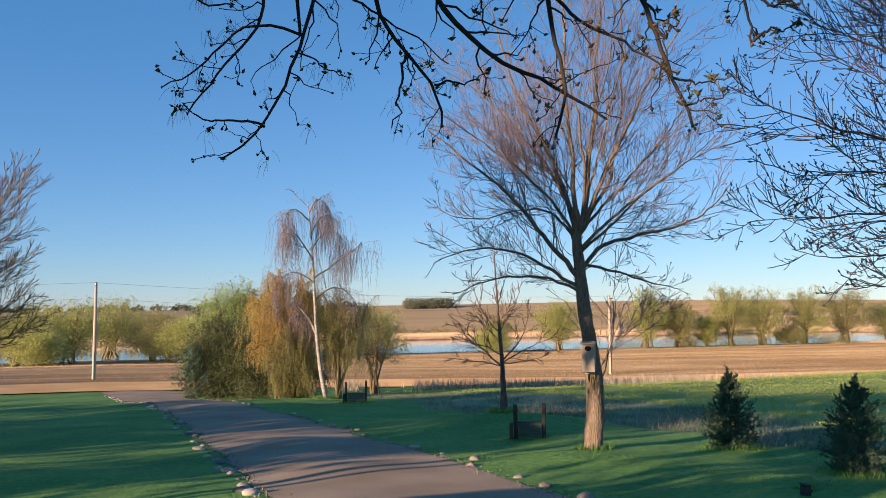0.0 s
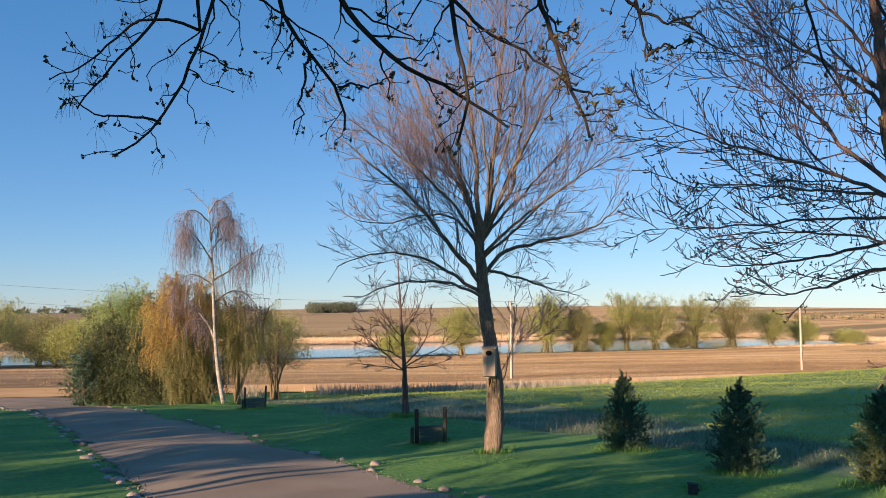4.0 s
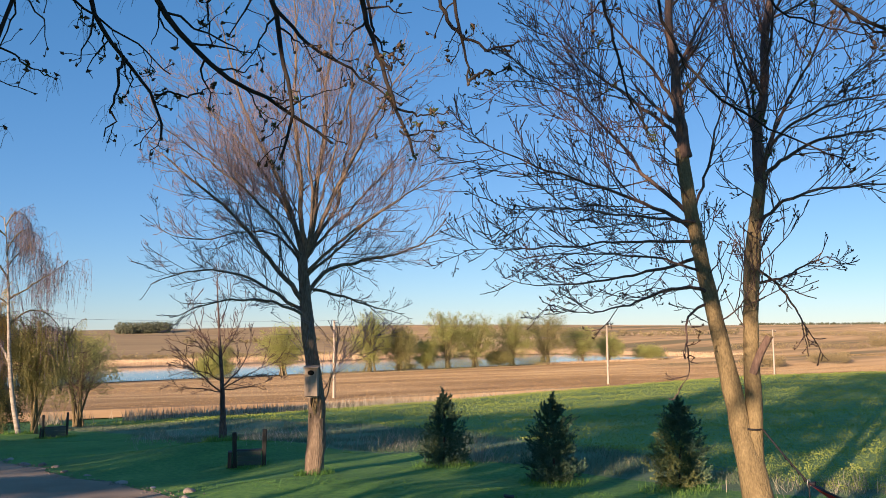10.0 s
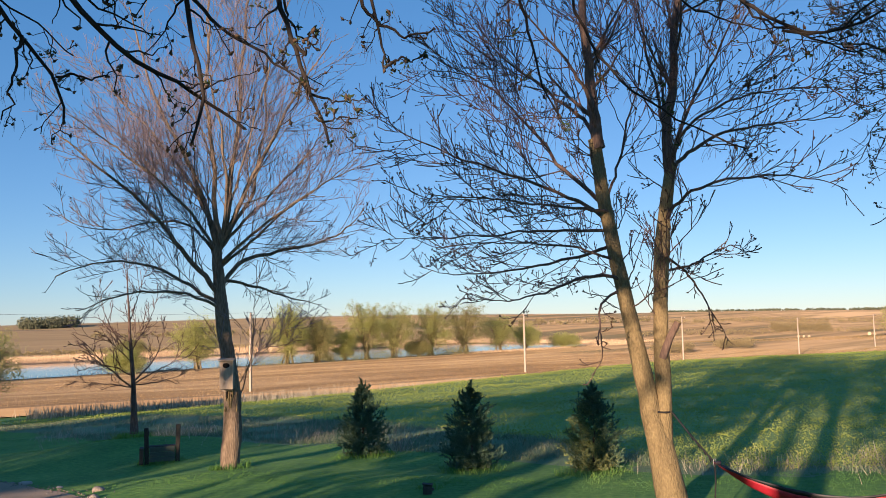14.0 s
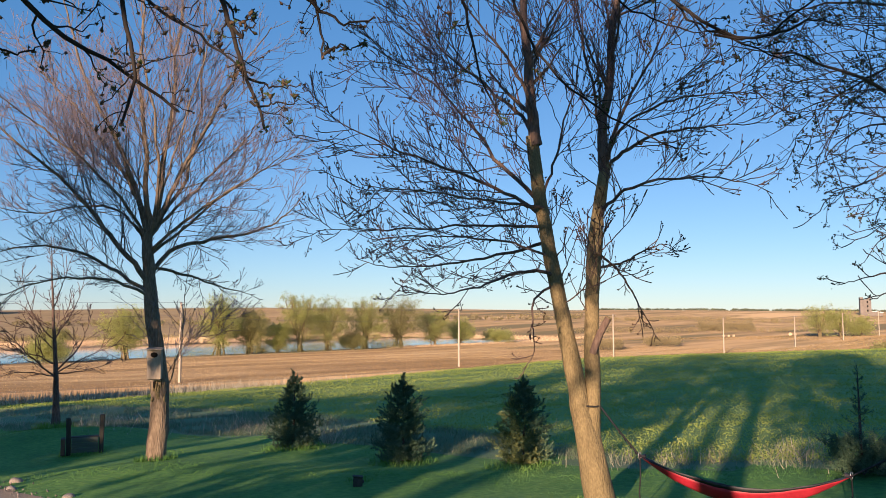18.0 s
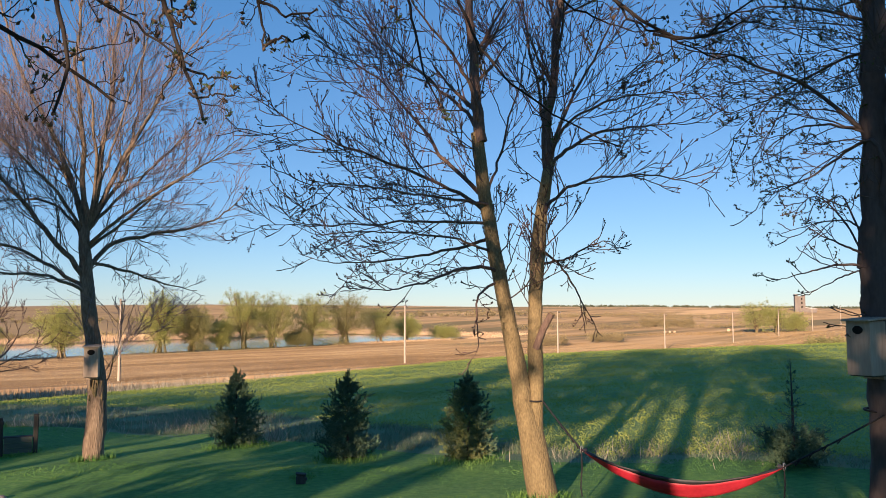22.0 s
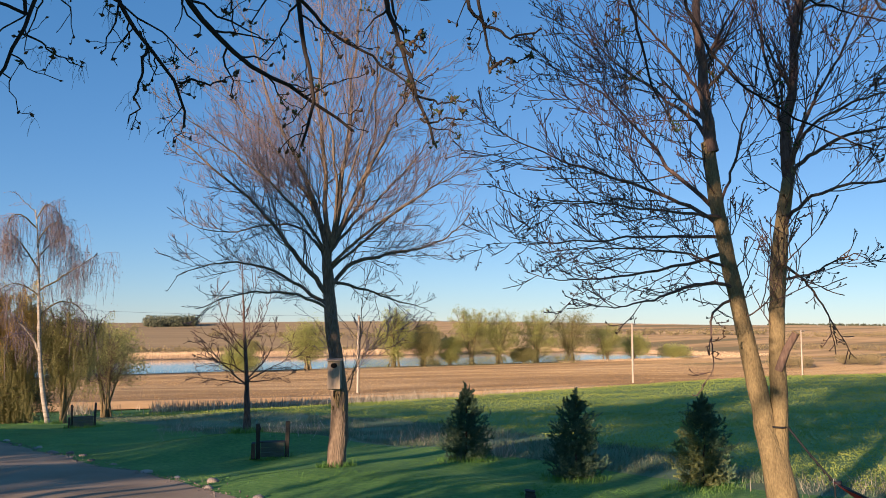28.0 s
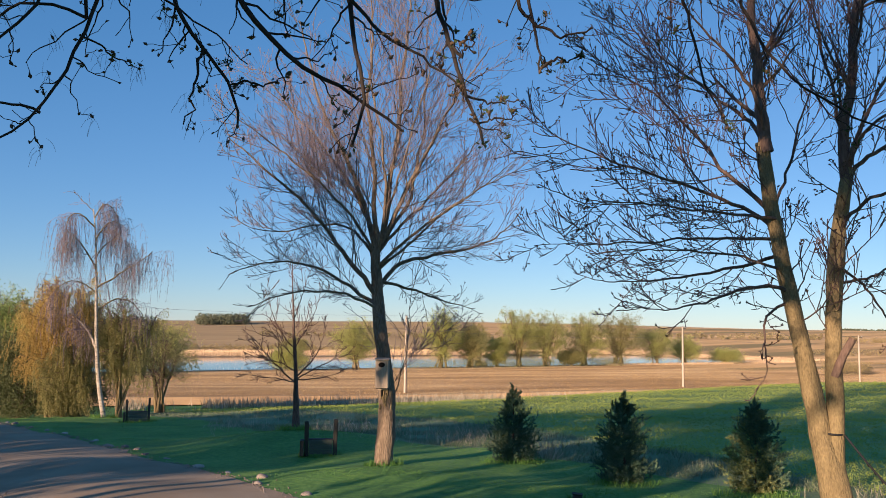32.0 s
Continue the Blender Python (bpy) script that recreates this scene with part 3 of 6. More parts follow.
SMALL_LIMBS += [
    (0.03, (-0.07, 0, 2.16), (0.35, 0.2, 2.93), (0.6, 0.4, 3.72)),
    (0.03, (-0.07, 0, 2.16), (-0.58, -0.2, 2.93), (-0.8, -0.4, 3.86)),
    (0.025, (-0.12, 0, 2.93), (0.21, 0.35, 3.88), (0.38, 0.7, 4.54)),
]
BIRCH_TRUNK = [
    (0.125, (0, 0, 0.0), (-0.41, 0, 2.47), (-0.63, 0, 5.7), (-0.98, 0, 10.16)),
]
BIRCH_LIMBS = [
    (0.07, (-0.51, 0, 3.35), (-0.95, 0.25, 4.23), (-1.7, 0.5, 5.27)),
    (0.05, (-0.63, 0, 6.29), (0.66, 0.2, 7.19), (1.86, 0.4, 8.11)),
    (0.05, (-0.7, 0, 7.18), (-1.69, -0.2, 8.35), (-2.32, -0.4, 8.92)),
    (0.04, (-0.82, 0, 8.37), (0.06, 0.15, 9.59), (0.65, 0.3, 9.31)),
    (0.04, (-0.88, 0, 9.27), (-1.7, -0.25, 9.83), (-2.11, -0.5, 8.62)),
    (0.035, (-0.91, 0, 9.71), (-0.39, 0.1, 10.42), (0.21, 0.2, 9.75)),
]
BIRCH_LIMBS += [
    (0.05, (-0.6, 0, 5.11), (0.66, 0.4, 5.71), (1.57, 0.8, 4.95)),
    (0.04, (-0.63, 0, 6), (-1.96, -0.45, 6.57), (-2.5, -0.9, 5.69)),
    (0.03, (-0.76, 0, 7.78), (0.36, 0.45, 8.72), (1.27, 0.9, 7.84)),
    (0.02, (-0.98, 0, 10.01), (-1.42, 0, 10.46), (-1.95, 0, 10.9)),
]
BOUGHS_A = [
    (0.016, (-0.50, 5.18, 5.37), (-0.71, 5.15, 4.69), (-0.80, 5.14, 4.29), (-1.05, 5.09, 3.85), (-1.18, 5.07, 3.72)),
    (0.01, (-0.74, 5.15, 4.54), (-1.05, 5.09, 4.53), (-1.25, 5.05, 4.30), (-1.47, 4.99, 4.14)),
    (0.009, (-0.95, 5.11, 3.94), (-1.18, 5.06, 3.98), (-1.34, 5.02, 4.03), (-1.43, 5.00, 4.12)),
    (0.018, (-0.17, 4.90, 5.20), (-0.10, 4.90, 4.46), (0.07, 4.90, 4.22), (0.17, 4.90, 3.88)),
    (0.01, (-0.07, 4.90, 4.36), (-0.10, 4.90, 4.15), (-0.13, 4.90, 3.86)),
    (0.008, (0.10, 4.90, 4.15), (0.31, 4.89, 4.18), (0.44, 4.88, 4.23)),
]
BOUGHS_A += [
    (0.007, (-0.77, 5.14, 4.43), (-0.60, 5.16, 4.30), (-0.46, 5.18, 4.23)),
    (0.02, (0.01, 4.50, 5.04), (0.28, 4.49, 4.36), (0.65, 4.45, 4.15), (0.83, 4.42, 3.97), (1.04, 4.38, 3.89)),
]
BOUGHS_B = [
    (0.018, (0.58, 4.26, 4.92), (0.73, 4.24, 4.21), (0.78, 4.23, 3.91), (0.73, 4.24, 3.66)),
    (0.018, (1.04, 4.07, 4.86), (1.15, 4.04, 4.26), (1.24, 4.01, 3.97), (1.33, 3.98, 3.73)),
    (0.008, (1.21, 4.02, 4.00), (1.39, 3.96, 3.94), (1.53, 3.91, 3.91)),
    (0.007, (1.28, 4.00, 3.82), (1.41, 3.96, 3.79), (1.51, 3.92, 3.80)),
    (0.011, (0.64, 4.15, 4.48), (0.87, 4.11, 4.23), (1.08, 4.06, 4.08), (1.24, 4.01, 3.98)),
    (0.008, (1.16, 4.04, 4.23), (1.27, 4.00, 4.16), (1.33, 3.98, 4.24)),
]
BOUGHS_B += [
    (0.013, (1.53, 4.13, 4.80), (1.65, 4.08, 4.43), (1.70, 4.06, 4.18), (1.72, 4.05, 4.12)),
    (0.012, (1.55, 4.12, 4.62), (1.69, 4.06, 4.34), (1.81, 4.01, 4.30), (1.91, 3.96, 4.32)),
    (0.008, (1.70, 4.06, 4.15), (1.80, 4.02, 4.17), (1.86, 3.99, 4.20)),
]
BOUGHS_C = [
    (0.015, (3.20, 3.35, 5.02), (3.37, 3.18, 4.44), (3.52, 3.03, 4.26), (3.63, 2.89, 4.20), (3.78, 2.71, 4.26)),
    (0.012, (2.43, 3.93, 4.90), (2.54, 3.86, 4.34), (2.60, 3.83, 4.11), (2.67, 3.77, 3.89)),
    (0.010, (2.81, 3.92, 4.79), (2.98, 3.80, 4.21), (3.21, 3.62, 3.90), (3.47, 3.37, 3.69)),
    (0.008, (3.52, 3.03, 4.26), (3.67, 2.85, 4.21), (3.84, 2.61, 4.33), (4.09, 2.23, 4.31)),
    (0.008, (3.33, 3.23, 4.58), (3.58, 2.96, 4.21), (3.82, 2.64, 4.06)),
    (0.007, (3.17, 3.52, 4.67), (3.38, 3.32, 4.39), (3.65, 3.03, 4.23)),
]
BOUGHS_D = [
    (0.011, (-1.36, 4.81, 4.91), (-1.30, 4.83, 4.62), (-1.14, 4.87, 4.60)),
    (0.012, (-0.92, 4.91, 4.99), (-1.01, 4.90, 4.46), (-1.26, 4.84, 4.13), (-1.34, 4.82, 3.99)),
    (0.009, (-0.52, 4.97, 4.91), (-0.34, 4.99, 4.60), (-0.17, 5.00, 4.50), (0.14, 5.00, 4.34)),
    (0.01, (0.41, 4.78, 4.91), (0.37, 4.79, 4.60), (0.40, 4.78, 4.39)),
    (0.009, (1.22, 4.43, 4.69), (1.28, 4.42, 4.43), (1.42, 4.38, 4.32)),
]


# ---- the ground ----
def lines(*spans):
    out = []
    for a, b, step in spans:
        out.append(np.arange(a, b, step))
    return np.unique(np.concatenate(out).round(3))


def geometric(a, b, ratio, first):
    out, s = [a], first
    while abs(out[-1]) < abs(b):
        out.append(out[-1] + s)
        s *= ratio
    return np.array(out)


ROAD_NEAR, ROAD_FAR, POND_NEAR, POND_FAR = 66.0, 74.5, 178.0, 262.0


EDGE_AZ = [-10, -2, 3, 9, 15, 21, 28, 36, 45, 56, 66, 90]
DRY_FROM = [64, 40, 28, 24, 21, 18.6, 16.4, 15.4, 13.6, 13.2, 12.8, 12]
CROP_FROM = [74, 58, 45, 38, 32, 26, 20, 17, 14.6, 14.2, 13.6, 13]


def heading(x, y):
    return np.degrees(np.arctan2(x, y))


def in_crop(u, d, x, y):
    """Where the sown field lies: beyond the unmown strip, up to the road's verge."""
    r = np.hypot(x, y)
    edge = np.interp(heading(x, y), EDGE_AZ, CROP_FROM)
    return (u > -6) & (r > edge + 0.5 * np.sin(u * 0.9)) & (d < 62) & (r < 106) & (d > -60)


def in_dry(x, y):
    """The unmown strip between the lawn and the crop."""
    r, az = np.hypot(x, y), heading(x, y)
    return (r > np.interp(az, EDGE_AZ, DRY_FROM)) & (r < np.interp(az, EDGE_AZ, CROP_FROM) + 0.6) & (az > -4)


def build_ground():
    du = np.concatenate([-geometric(60, 3600, 1.12, 1.5)[::-1][:-1], lines((-60, 130, 0.8)), geometric(130, 3600, 1.1, 1.0)])
    dd = np.concatenate([-geometric(15, 1500, 1.2, 1.0)[::-1][:-1], lines((-15, 84, 0.8)), [ROAD_NEAR, ROAD_FAR],
                         geometric(84, 4200, 1.045, 1.2), [POND_NEAR, POND_FAR]])
    du, dd = np.unique(du.round(2)), np.unique(dd.round(2))
    U, D = np.meshgrid(du, dd)
    X, Y = xy(U, D)
    Z = height(X, Y)
    pond = (D > POND_NEAR) & (D < POND_FAR) & (U > -160) & (U < 262)
    Z = Z - 1.2 * pond
    nd, nu = U.shape
    i = np.arange(nd * nu).reshape(nd, nu)
    F = np.stack([i[:-1, :-1], i[:-1, 1:], i[1:, 1:], i[1:, :-1]], -1).reshape(-1, 4)
    uc = (U[:-1, :-1] + U[1:, 1:]).ravel() / 2
    dc = (D[:-1, :-1] + D[1:, 1:]).ravel() / 2
    xc, yc = xy(uc, dc)
    m = np.zeros(len(F), int)
    m[in_crop(uc, dc, xc, yc)] = 1
    m[in_dry(xc, yc)] = 5
    m[(np.hypot(xc, yc) > 106) & (uc > 60)] = 4
    m[(dc > ROAD_FAR)] = 2
    m[(dc > POND_NEAR - 4)] = 3
    m[(dc > 300) | ((uc > 190) & (dc > ROAD_FAR + 2))] = 4
    m[(dc > 300) & (heading(xc, yc) < 17 + 1.5 * np.sin(dc / 90))] = 6
    me = raw_mesh("ground", np.stack([X, Y, Z], -1), F, [M_LAWN, M_CROP, M_STUBBLE, M_MARSH, M_HILL, M_DULLSOIL, M_PLOUGH], m, smooth=True)
    return tagged(new("ground", me), "mown lawn, sown green field, stubble and far farmland", "ground", kind="structure")


build_ground()


def strip(name, u_lines, d_lines, mat, lift, label, category):
    U, D = np.meshgrid(u_lines, d_lines)
    X, Y = xy(U, D)
    nd, nu = U.shape
    Z = height(X, Y) + lift
    i = np.arange(nd * nu).reshape(nd, nu)
    F = np.stack([i[:-1, :-1], i[:-1, 1:], i[1:, 1:], i[1:, :-1]], -1).reshape(-1, 4)
    return tagged(new(name, raw_mesh(name, np.stack([X, Y, Z], -1), F, mat, smooth=True)), label, category, kind="structure")


strip("road", np.unique(np.concatenate([-geometric(60, 900, 1.12, 1.5), lines((-60, 130, 0.6)), [130.6, 131.2, 132, 133, 134, 135]]).round(2)),
      lines((ROAD_NEAR, ROAD_FAR + 0.1, 0.85)), M_ROAD, 0.09, "brown gravel country road between the verge and stubble", "road")

# the pond
_v = [xy(u, d) + (-6.95,) for u, d in ((-170, POND_NEAR - 2), (274, POND_NEAR - 2), (274, POND_FAR + 2), (-170, POND_FAR + 2))]
tagged(new("pond_water", raw_mesh("pond_water", _v, [[0, 1, 2, 3]], M_WATER)), "still grey-blue pond water behind the stubble field", "water", kind="structure")

# the driveway, from the house down to the road
DRIVE_LEFT = [(0.6, 3.0), (-2.27, 12.3), (-3.85, 16.7), (-7.1, 25.8), (-13.3, 41.5), (-20.5, 57.0), (-24.5, 64.0)]
DRIVE_RIGHT = [(4.6, 3.0), (1.94, 11.2), (0.49, 15.4), (-4.2, 27.7), (-10.0, 42.2), (-15.5, 56.0), (-17.2, 63.0)]


def along(points, n):
    p = np.array(points, float)
    s = np.concatenate([[0], np.cumsum(np.linalg.norm(np.diff(p, axis=0), axis=1))])
    t = np.linspace(0, s[-1], n)
    q = np.stack([np.interp(t, s, p[:, 0]), np.interp(t, s, p[:, 1])], -1)
    for _ in range(12):
        q[1:-1] = (q[:-2] + 2 * q[1:-1] + q[2:]) / 4
    return q


def build_drive():
    a, b = along(DRIVE_LEFT, 140), along(DRIVE_RIGHT, 140)
    w = np.linspace(0, 1, 11)[None, :, None]
    rng = np.random.default_rng(4)
    G = a[:, None] * (1 - w) + b[:, None] * w
    G[:, 0] += rng.normal(0, 0.05, (140, 2))
    G[:, -1] += rng.normal(0, 0.05, (140, 2))
    crown = 0.05 * np.sin(np.pi * w[0, :, 0])[None] + 0.015
    Z = height(G[..., 0], G[..., 1]) + crown
    i = np.arange(140 * 11).reshape(140, 11)
    F = np.stack([i[:-1, :-1], i[:-1, 1:], i[1:, 1:], i[1:, :-1]], -1).reshape(-1, 4)
    me = raw_mesh("driveway", np.concatenate([G, Z[..., None]], -1), F, M_ASPHALT, smooth=True)
    tagged(new("driveway", me), "worn grey-brown gravel driveway edged with field stones", "driveway", kind="structure")


build_drive()


def stone_mesh(rng):
    bm = bmesh.new()
    bmesh.ops.create_icosphere(bm, subdivisions=2, radius=1)
    o = Vector(rng.uniform(-9, 9, 3))
    for v in bm.verts:
        v.co *= 1 + 0.28 * noise.noise(v.co * 1.1 + o)
        v.co.z = v.co.z * 0.62 + 0.32
    me = bpy.data.meshes.new("edging_stone")
    bm.to_mesh(me)
    bm.free()
    me.materials.append(M_STONE)
    me.polygons.foreach_set("use_smooth", np.ones(len(me.polygons), bool))
    return me


def build_stones():
    rng = np.random.default_rng(11)
    kinds = [stone_mesh(rng) for _ in range(6)]
    for edge, side, step, first in ((DRIVE_LEFT, -1, 0.52, 0.14), (DRIVE_RIGHT, 1, 1.1, 0.12)):
        line = along(edge, 400)
        s = np.concatenate([[0], np.cumsum(np.linalg.norm(np.diff(line, axis=0), axis=1))])
        at = s[-1] * first
        while at < s[-1] * 0.93:
            x, y = (np.interp(at, s, line[:, c]) for c in (0, 1))
            x += side * 0.22 + rng.normal(0, 0.08)
            y += rng.normal(0, 0.08)
            big = rng.uniform(0.05, 0.13) if side > 0 else rng.uniform(0.05, 0.12)
            ob = new("edging_stone", kinds[rng.integers(6)])
            ob.matrix_basis = pose(*on_ground(x, y, -0.02), 0, 0, rng.uniform(0, 360)) @ Matrix.Diagonal((big * rng.uniform(0.9, 1.4), big, big * rng.uniform(0.8, 1.1), 1))
            tagged(ob, "rounded pale field stone edging the driveway", "stone", "stones along the driveway")
            at += step * rng.uniform(0.35, 1.7)


build_stones()


# ---- utility poles ----
POLE_D = 79.0
POLE_U = [-53.0, -4.15, 47.4, 92.5, 136.5, 186.0, 233.0, 276.0, 317.0, 360.0]


def build_poles():
    first = None
    for i, u in enumerate(POLE_U):
        x, y = xy(u, POLE_D)
        at = pose(*on_ground(x, y), 0, 0, math.degrees(math.atan2(UY, UX)))
        if first is None:
            first = new("utility_pole")
            first.matrix_basis = at
            V, F = tubes([[(0, 0, -0.5), (0, 0, 3), (0.01, 0, 6), (0.02, 0, 8.4)]], [[0.17, 0.155, 0.135, 0.115]], 10)
            piece("shaft", raw_mesh("shaft", V, F, M_POLE, smooth=True), first)
            part("cap", box(0.2, 0.2, 0.05, (0.02, 0, 8.4)), M_METAL, first)
            arm = part("bracket", box(0.06, 0.75, 0.09, (0.02, -0.25, 8.1)), M_DARKWOOD, first)
            for yy in (-0.58, 0.08):
                V, F = tubes([[(0.02, yy, 8.19), (0.02, yy, 8.28), (0.02, yy, 8.38)]], [[0.04, 0.06, 0.03]], 8)
                piece("insulator", raw_mesh("insulator", V, F, M_METAL), arm)
            V, F = tubes([[(0.02, 0.14, 7.0), (0.02, 0.2, 7.02), (0.02, 0.27, 7.02)]], [[0.03, 0.05, 0.03]], 8)
            piece("insulator", raw_mesh("insulator", V, F, M_METAL), first)
            part("ground_wire_guard", box(0.05, 0.03, 2.4, (0.0, -0.17, 0.0)), M_DARKWOOD, first)
            tagged(first, "tall pale wooden utility pole beside the gravel road", "utility pole", "poles along the road")
        else:
            copy_thing(first, at)
    for name, up, off in (("power_line", 8.4, -0.58), ("power_line", 7.02, 0.24)):
        P = []
        for a, b in zip(POLE_U[:-1], POLE_U[1:]):
            pa, pb = (np.array(xy(w, POLE_D + off) + (float(height(*xy(w, POLE_D))) + up,)) for w in (a, b))
            t = np.linspace(0, 1, 13)[:, None]
            c = pa + t * (pb - pa)
            c[:, 2] -= 4 * 0.55 * (t * (1 - t))[:, 0]
            P.append(c)
        line = tagged(new(name), "thin dark overhead wire strung between the poles", "power line", "power lines")
        for c in P:
            piece("wire_span", raw_mesh("wire_span", *tubes([c], np.full((1, 13), 0.010), 4), M_WIRE), line)


build_poles()


# ---- trees ----
def limb_tube(spec, k=14, tip=0.16, sides=7, rng=None, wob=0.012):
    r, *pts = spec
    P = bezier(pts, k)[None]
    if rng is not None:
        P = jitter(rng, P, np.array([wob * np.linalg.norm(P[0, -1] - P[0, 0])]))
    t = np.linspace(0, 1, k)
    return P, (r * (1 - (1 - tip) * t))[None]


def bare_tree(name, trunk, limbs, at, label, category, seed, orders, twig=0.005, bud=0.012, bud_share=0.6, bark=None, limb_bark=None, twig_mat=None, bud_mat=None, flare=1.25,
              taper=0.32, limb_scale=1.0, first=0.15, leaf=0.0, leaf_mat=None, wiggle=0.025, low=None, tip=0.12, inner=0, inner_from=0.5, steep=0.6, thin=0.42):
    """A leafless tree: trunk, limbs, and orders of ever finer branches on them (number a metre, share of the parent's
    length, angle, lift, bend), the last two as twig sprays with buds at their ends."""
    rng = np.random.default_rng(seed)
    bark, twig_mat, bud_mat = bark or M_BARK, twig_mat or M_TWIG, bud_mat or M_BUD
    root = new(name)
    root.matrix_basis = at
    tagged(root, label, category)
    for i, (r, *pts) in enumerate(trunk):
        k = 22
        P = bezier(pts, k)[None]
        t = np.linspace(0, 1, k)
        R = r * (1 - taper * t) if np.isscalar(r) else np.interp(t, np.linspace(0, 1, len(r)), r)
        if i == 0 and flare > 1:
            R = R * (1 + (flare - 1) * np.exp(-t * 9))
        P = jitter(rng, P, np.array([0.006]))
        V, F = tubes(P, R[None], 14)
        q = V.reshape(k, 14, 3)
        q += (q - P[0][:, None]) * (rng.normal(0, 0.05, (k, 14, 1)))
        piece("trunk" if i == 0 else "stem", raw_mesh("trunk", q, F, bark, smooth=True), root)
    stems = np.concatenate([bezier(pts, 60) for r, *pts in trunk])
    limbs = list(limbs)
    for r, *pts in trunk if inner else ():
        Q = bezier(pts, 14)[None]
        Q, _, _ = sprout(rng, Q, np.full((1, 14), 0.03), inner, (0.15, 0.42), (35, 70), 0.15, 0.15, 4, inner_from, 0.4, 0.03)
        limbs += [(0.016, *map(tuple, q)) for q in Q]
    ends = []
    for r, *pts in limbs:
        foot = stems[np.argmin(np.linalg.norm(stems - np.array(pts[0]), axis=1))]
        P = bezier((tuple(foot), *pts[1:]), 26)[None]
        length = np.linalg.norm(np.diff(P[0], axis=0), axis=1).sum()
        P = jitter(rng, P, np.array([0.0045 * length]))
        t = np.linspace(0, 1, 26)
        R = np.maximum(limb_scale * r * (1 - (1 - tip) * t) if np.isscalar(r) else np.interp(t, np.linspace(0, 1, len(r)), r), twig * 1.2)[None]
        work, spray, tips = [tubes(P, R, 8)], [], []
        upright = (P[0, -1, 2] - P[0, 0, 2]) / length > 0.8
        for i, (dense, share, angle, lift, bend) in enumerate(orders):
            plen = np.linalg.norm(np.diff(P, axis=1), axis=2).sum(1)
            dense = dense * (steep if upright else 1.0)
            per = max(2, int(np.ceil(dense * plen.max())))
            keep = np.clip(dense * plen / per, 0.0, 1.0)
            last = i >= len(orders) - 2
            P, R, _ = sprout(rng, P, R, per, share, angle, lift, bend, (9, 6, 4, 4)[i], first if i == 0 else 0.12, thin if i == 0 else 0.55, wiggle * (1 + 0.4 * i), tip=0.3, keep=keep)
            if low is not None:
                ok = P[:, -1, 2] > low
                P, R = P[ok], R[ok]
            if not len(P):
                break
            R = np.maximum(R, twig * (1.35, 1.1, 0.85, 0.75)[i])
            (spray if last else work).append(tubes(P, R, 3 if last else 4))
            if last:
                tips += [P[:, -1], P[:, 2][rng.random(len(P)) < 0.25]]
        limb = piece("limb", raw_mesh("limb", *merge(work), limb_bark or bark, smooth=True), root)
        if not spray:
            continue
        tagged(piece("twig_spray", raw_mesh("twig_spray", *merge(spray), twig_mat), limb, "fine upswept bare twigs"), kind="stuff")
        E = np.concatenate(tips)
        E = E[rng.random(len(E)) < bud_share]
        ends.append(E)
        if bud:
            tagged(piece("bud_scatter", raw_mesh("bud_scatter", *blobs(rng, E, bud), bud_mat), limb, "small swelling spring buds"), kind="stuff")
    E = np.concatenate(ends)
    if leaf:
        Q = np.repeat(E, 4, 0) + rng.normal(0, leaf * 0.6, (len(E) * 4, 3))
        tagged(piece("young_foliage", raw_mesh("young_foliage", *leaves(rng, Q, leaf), leaf_mat or M_YOUNG), root, "small unfolding green leaves"), kind="stuff")
    return root


maple = bare_tree("maple_tree", MAPLE_TRUNK, MAPLE_LIMBS + MAPLE_LIMBS_BACK, pose(*polar(11.71, 16.4), 0.104, 0, 0, -11.71),
                  "tall bare silver maple with spreading upswept crown on the lawn", "tree", 3,
                  [(5.2, (0.14, 0.46), (26, 50), 0.04, 0.12), (6.6, (0.25, 0.6), (26, 50), 0.05, 0.14), (7.5, (0.25, 0.6), (26, 52), 0.12, 0.16)],
                  twig=0.0042, bud=0.009, bud_share=0.35, twig_mat=M_TWIGRED, bark=M_GREYBARK, taper=0.42, limb_scale=0.66, tip=0.18, low=2.2, first=0.12, inner=3, inner_from=0.72, steep=0.58, wiggle=0.012, flare=1.02, thin=0.32)
ash = bare_tree("twin_stemmed_tree", ASH_STEM_A[:1] + ASH_STEM_B[:1], ASH_STEM_A[1:] + ASH_STEM_B[1:] + ASH_LIMBS + ASH_LIMBS_BACK, pose(*polar(40.9, 10.6), 0.3, 0, 0, -40.9),
                "twin-stemmed bare tree with budding twigs holding a hammock strap", "tree", 5,
                [(5.2, (0.16, 0.46), (26, 52), 0.0, 0.16), (6.5, (0.3, 0.65), (26, 50), 0.0, 0.2), (7.0, (0.2, 0.5), (26, 52), 0.25, 0.3)],
                twig=0.0043, bud=0.012, bud_share=0.75, bud_mat=M_BUD, limb_scale=0.62, limb_bark=M_ASHBARK, first=0.12, inner=9, inner_from=0.42, steep=0.78, wiggle=0.012)
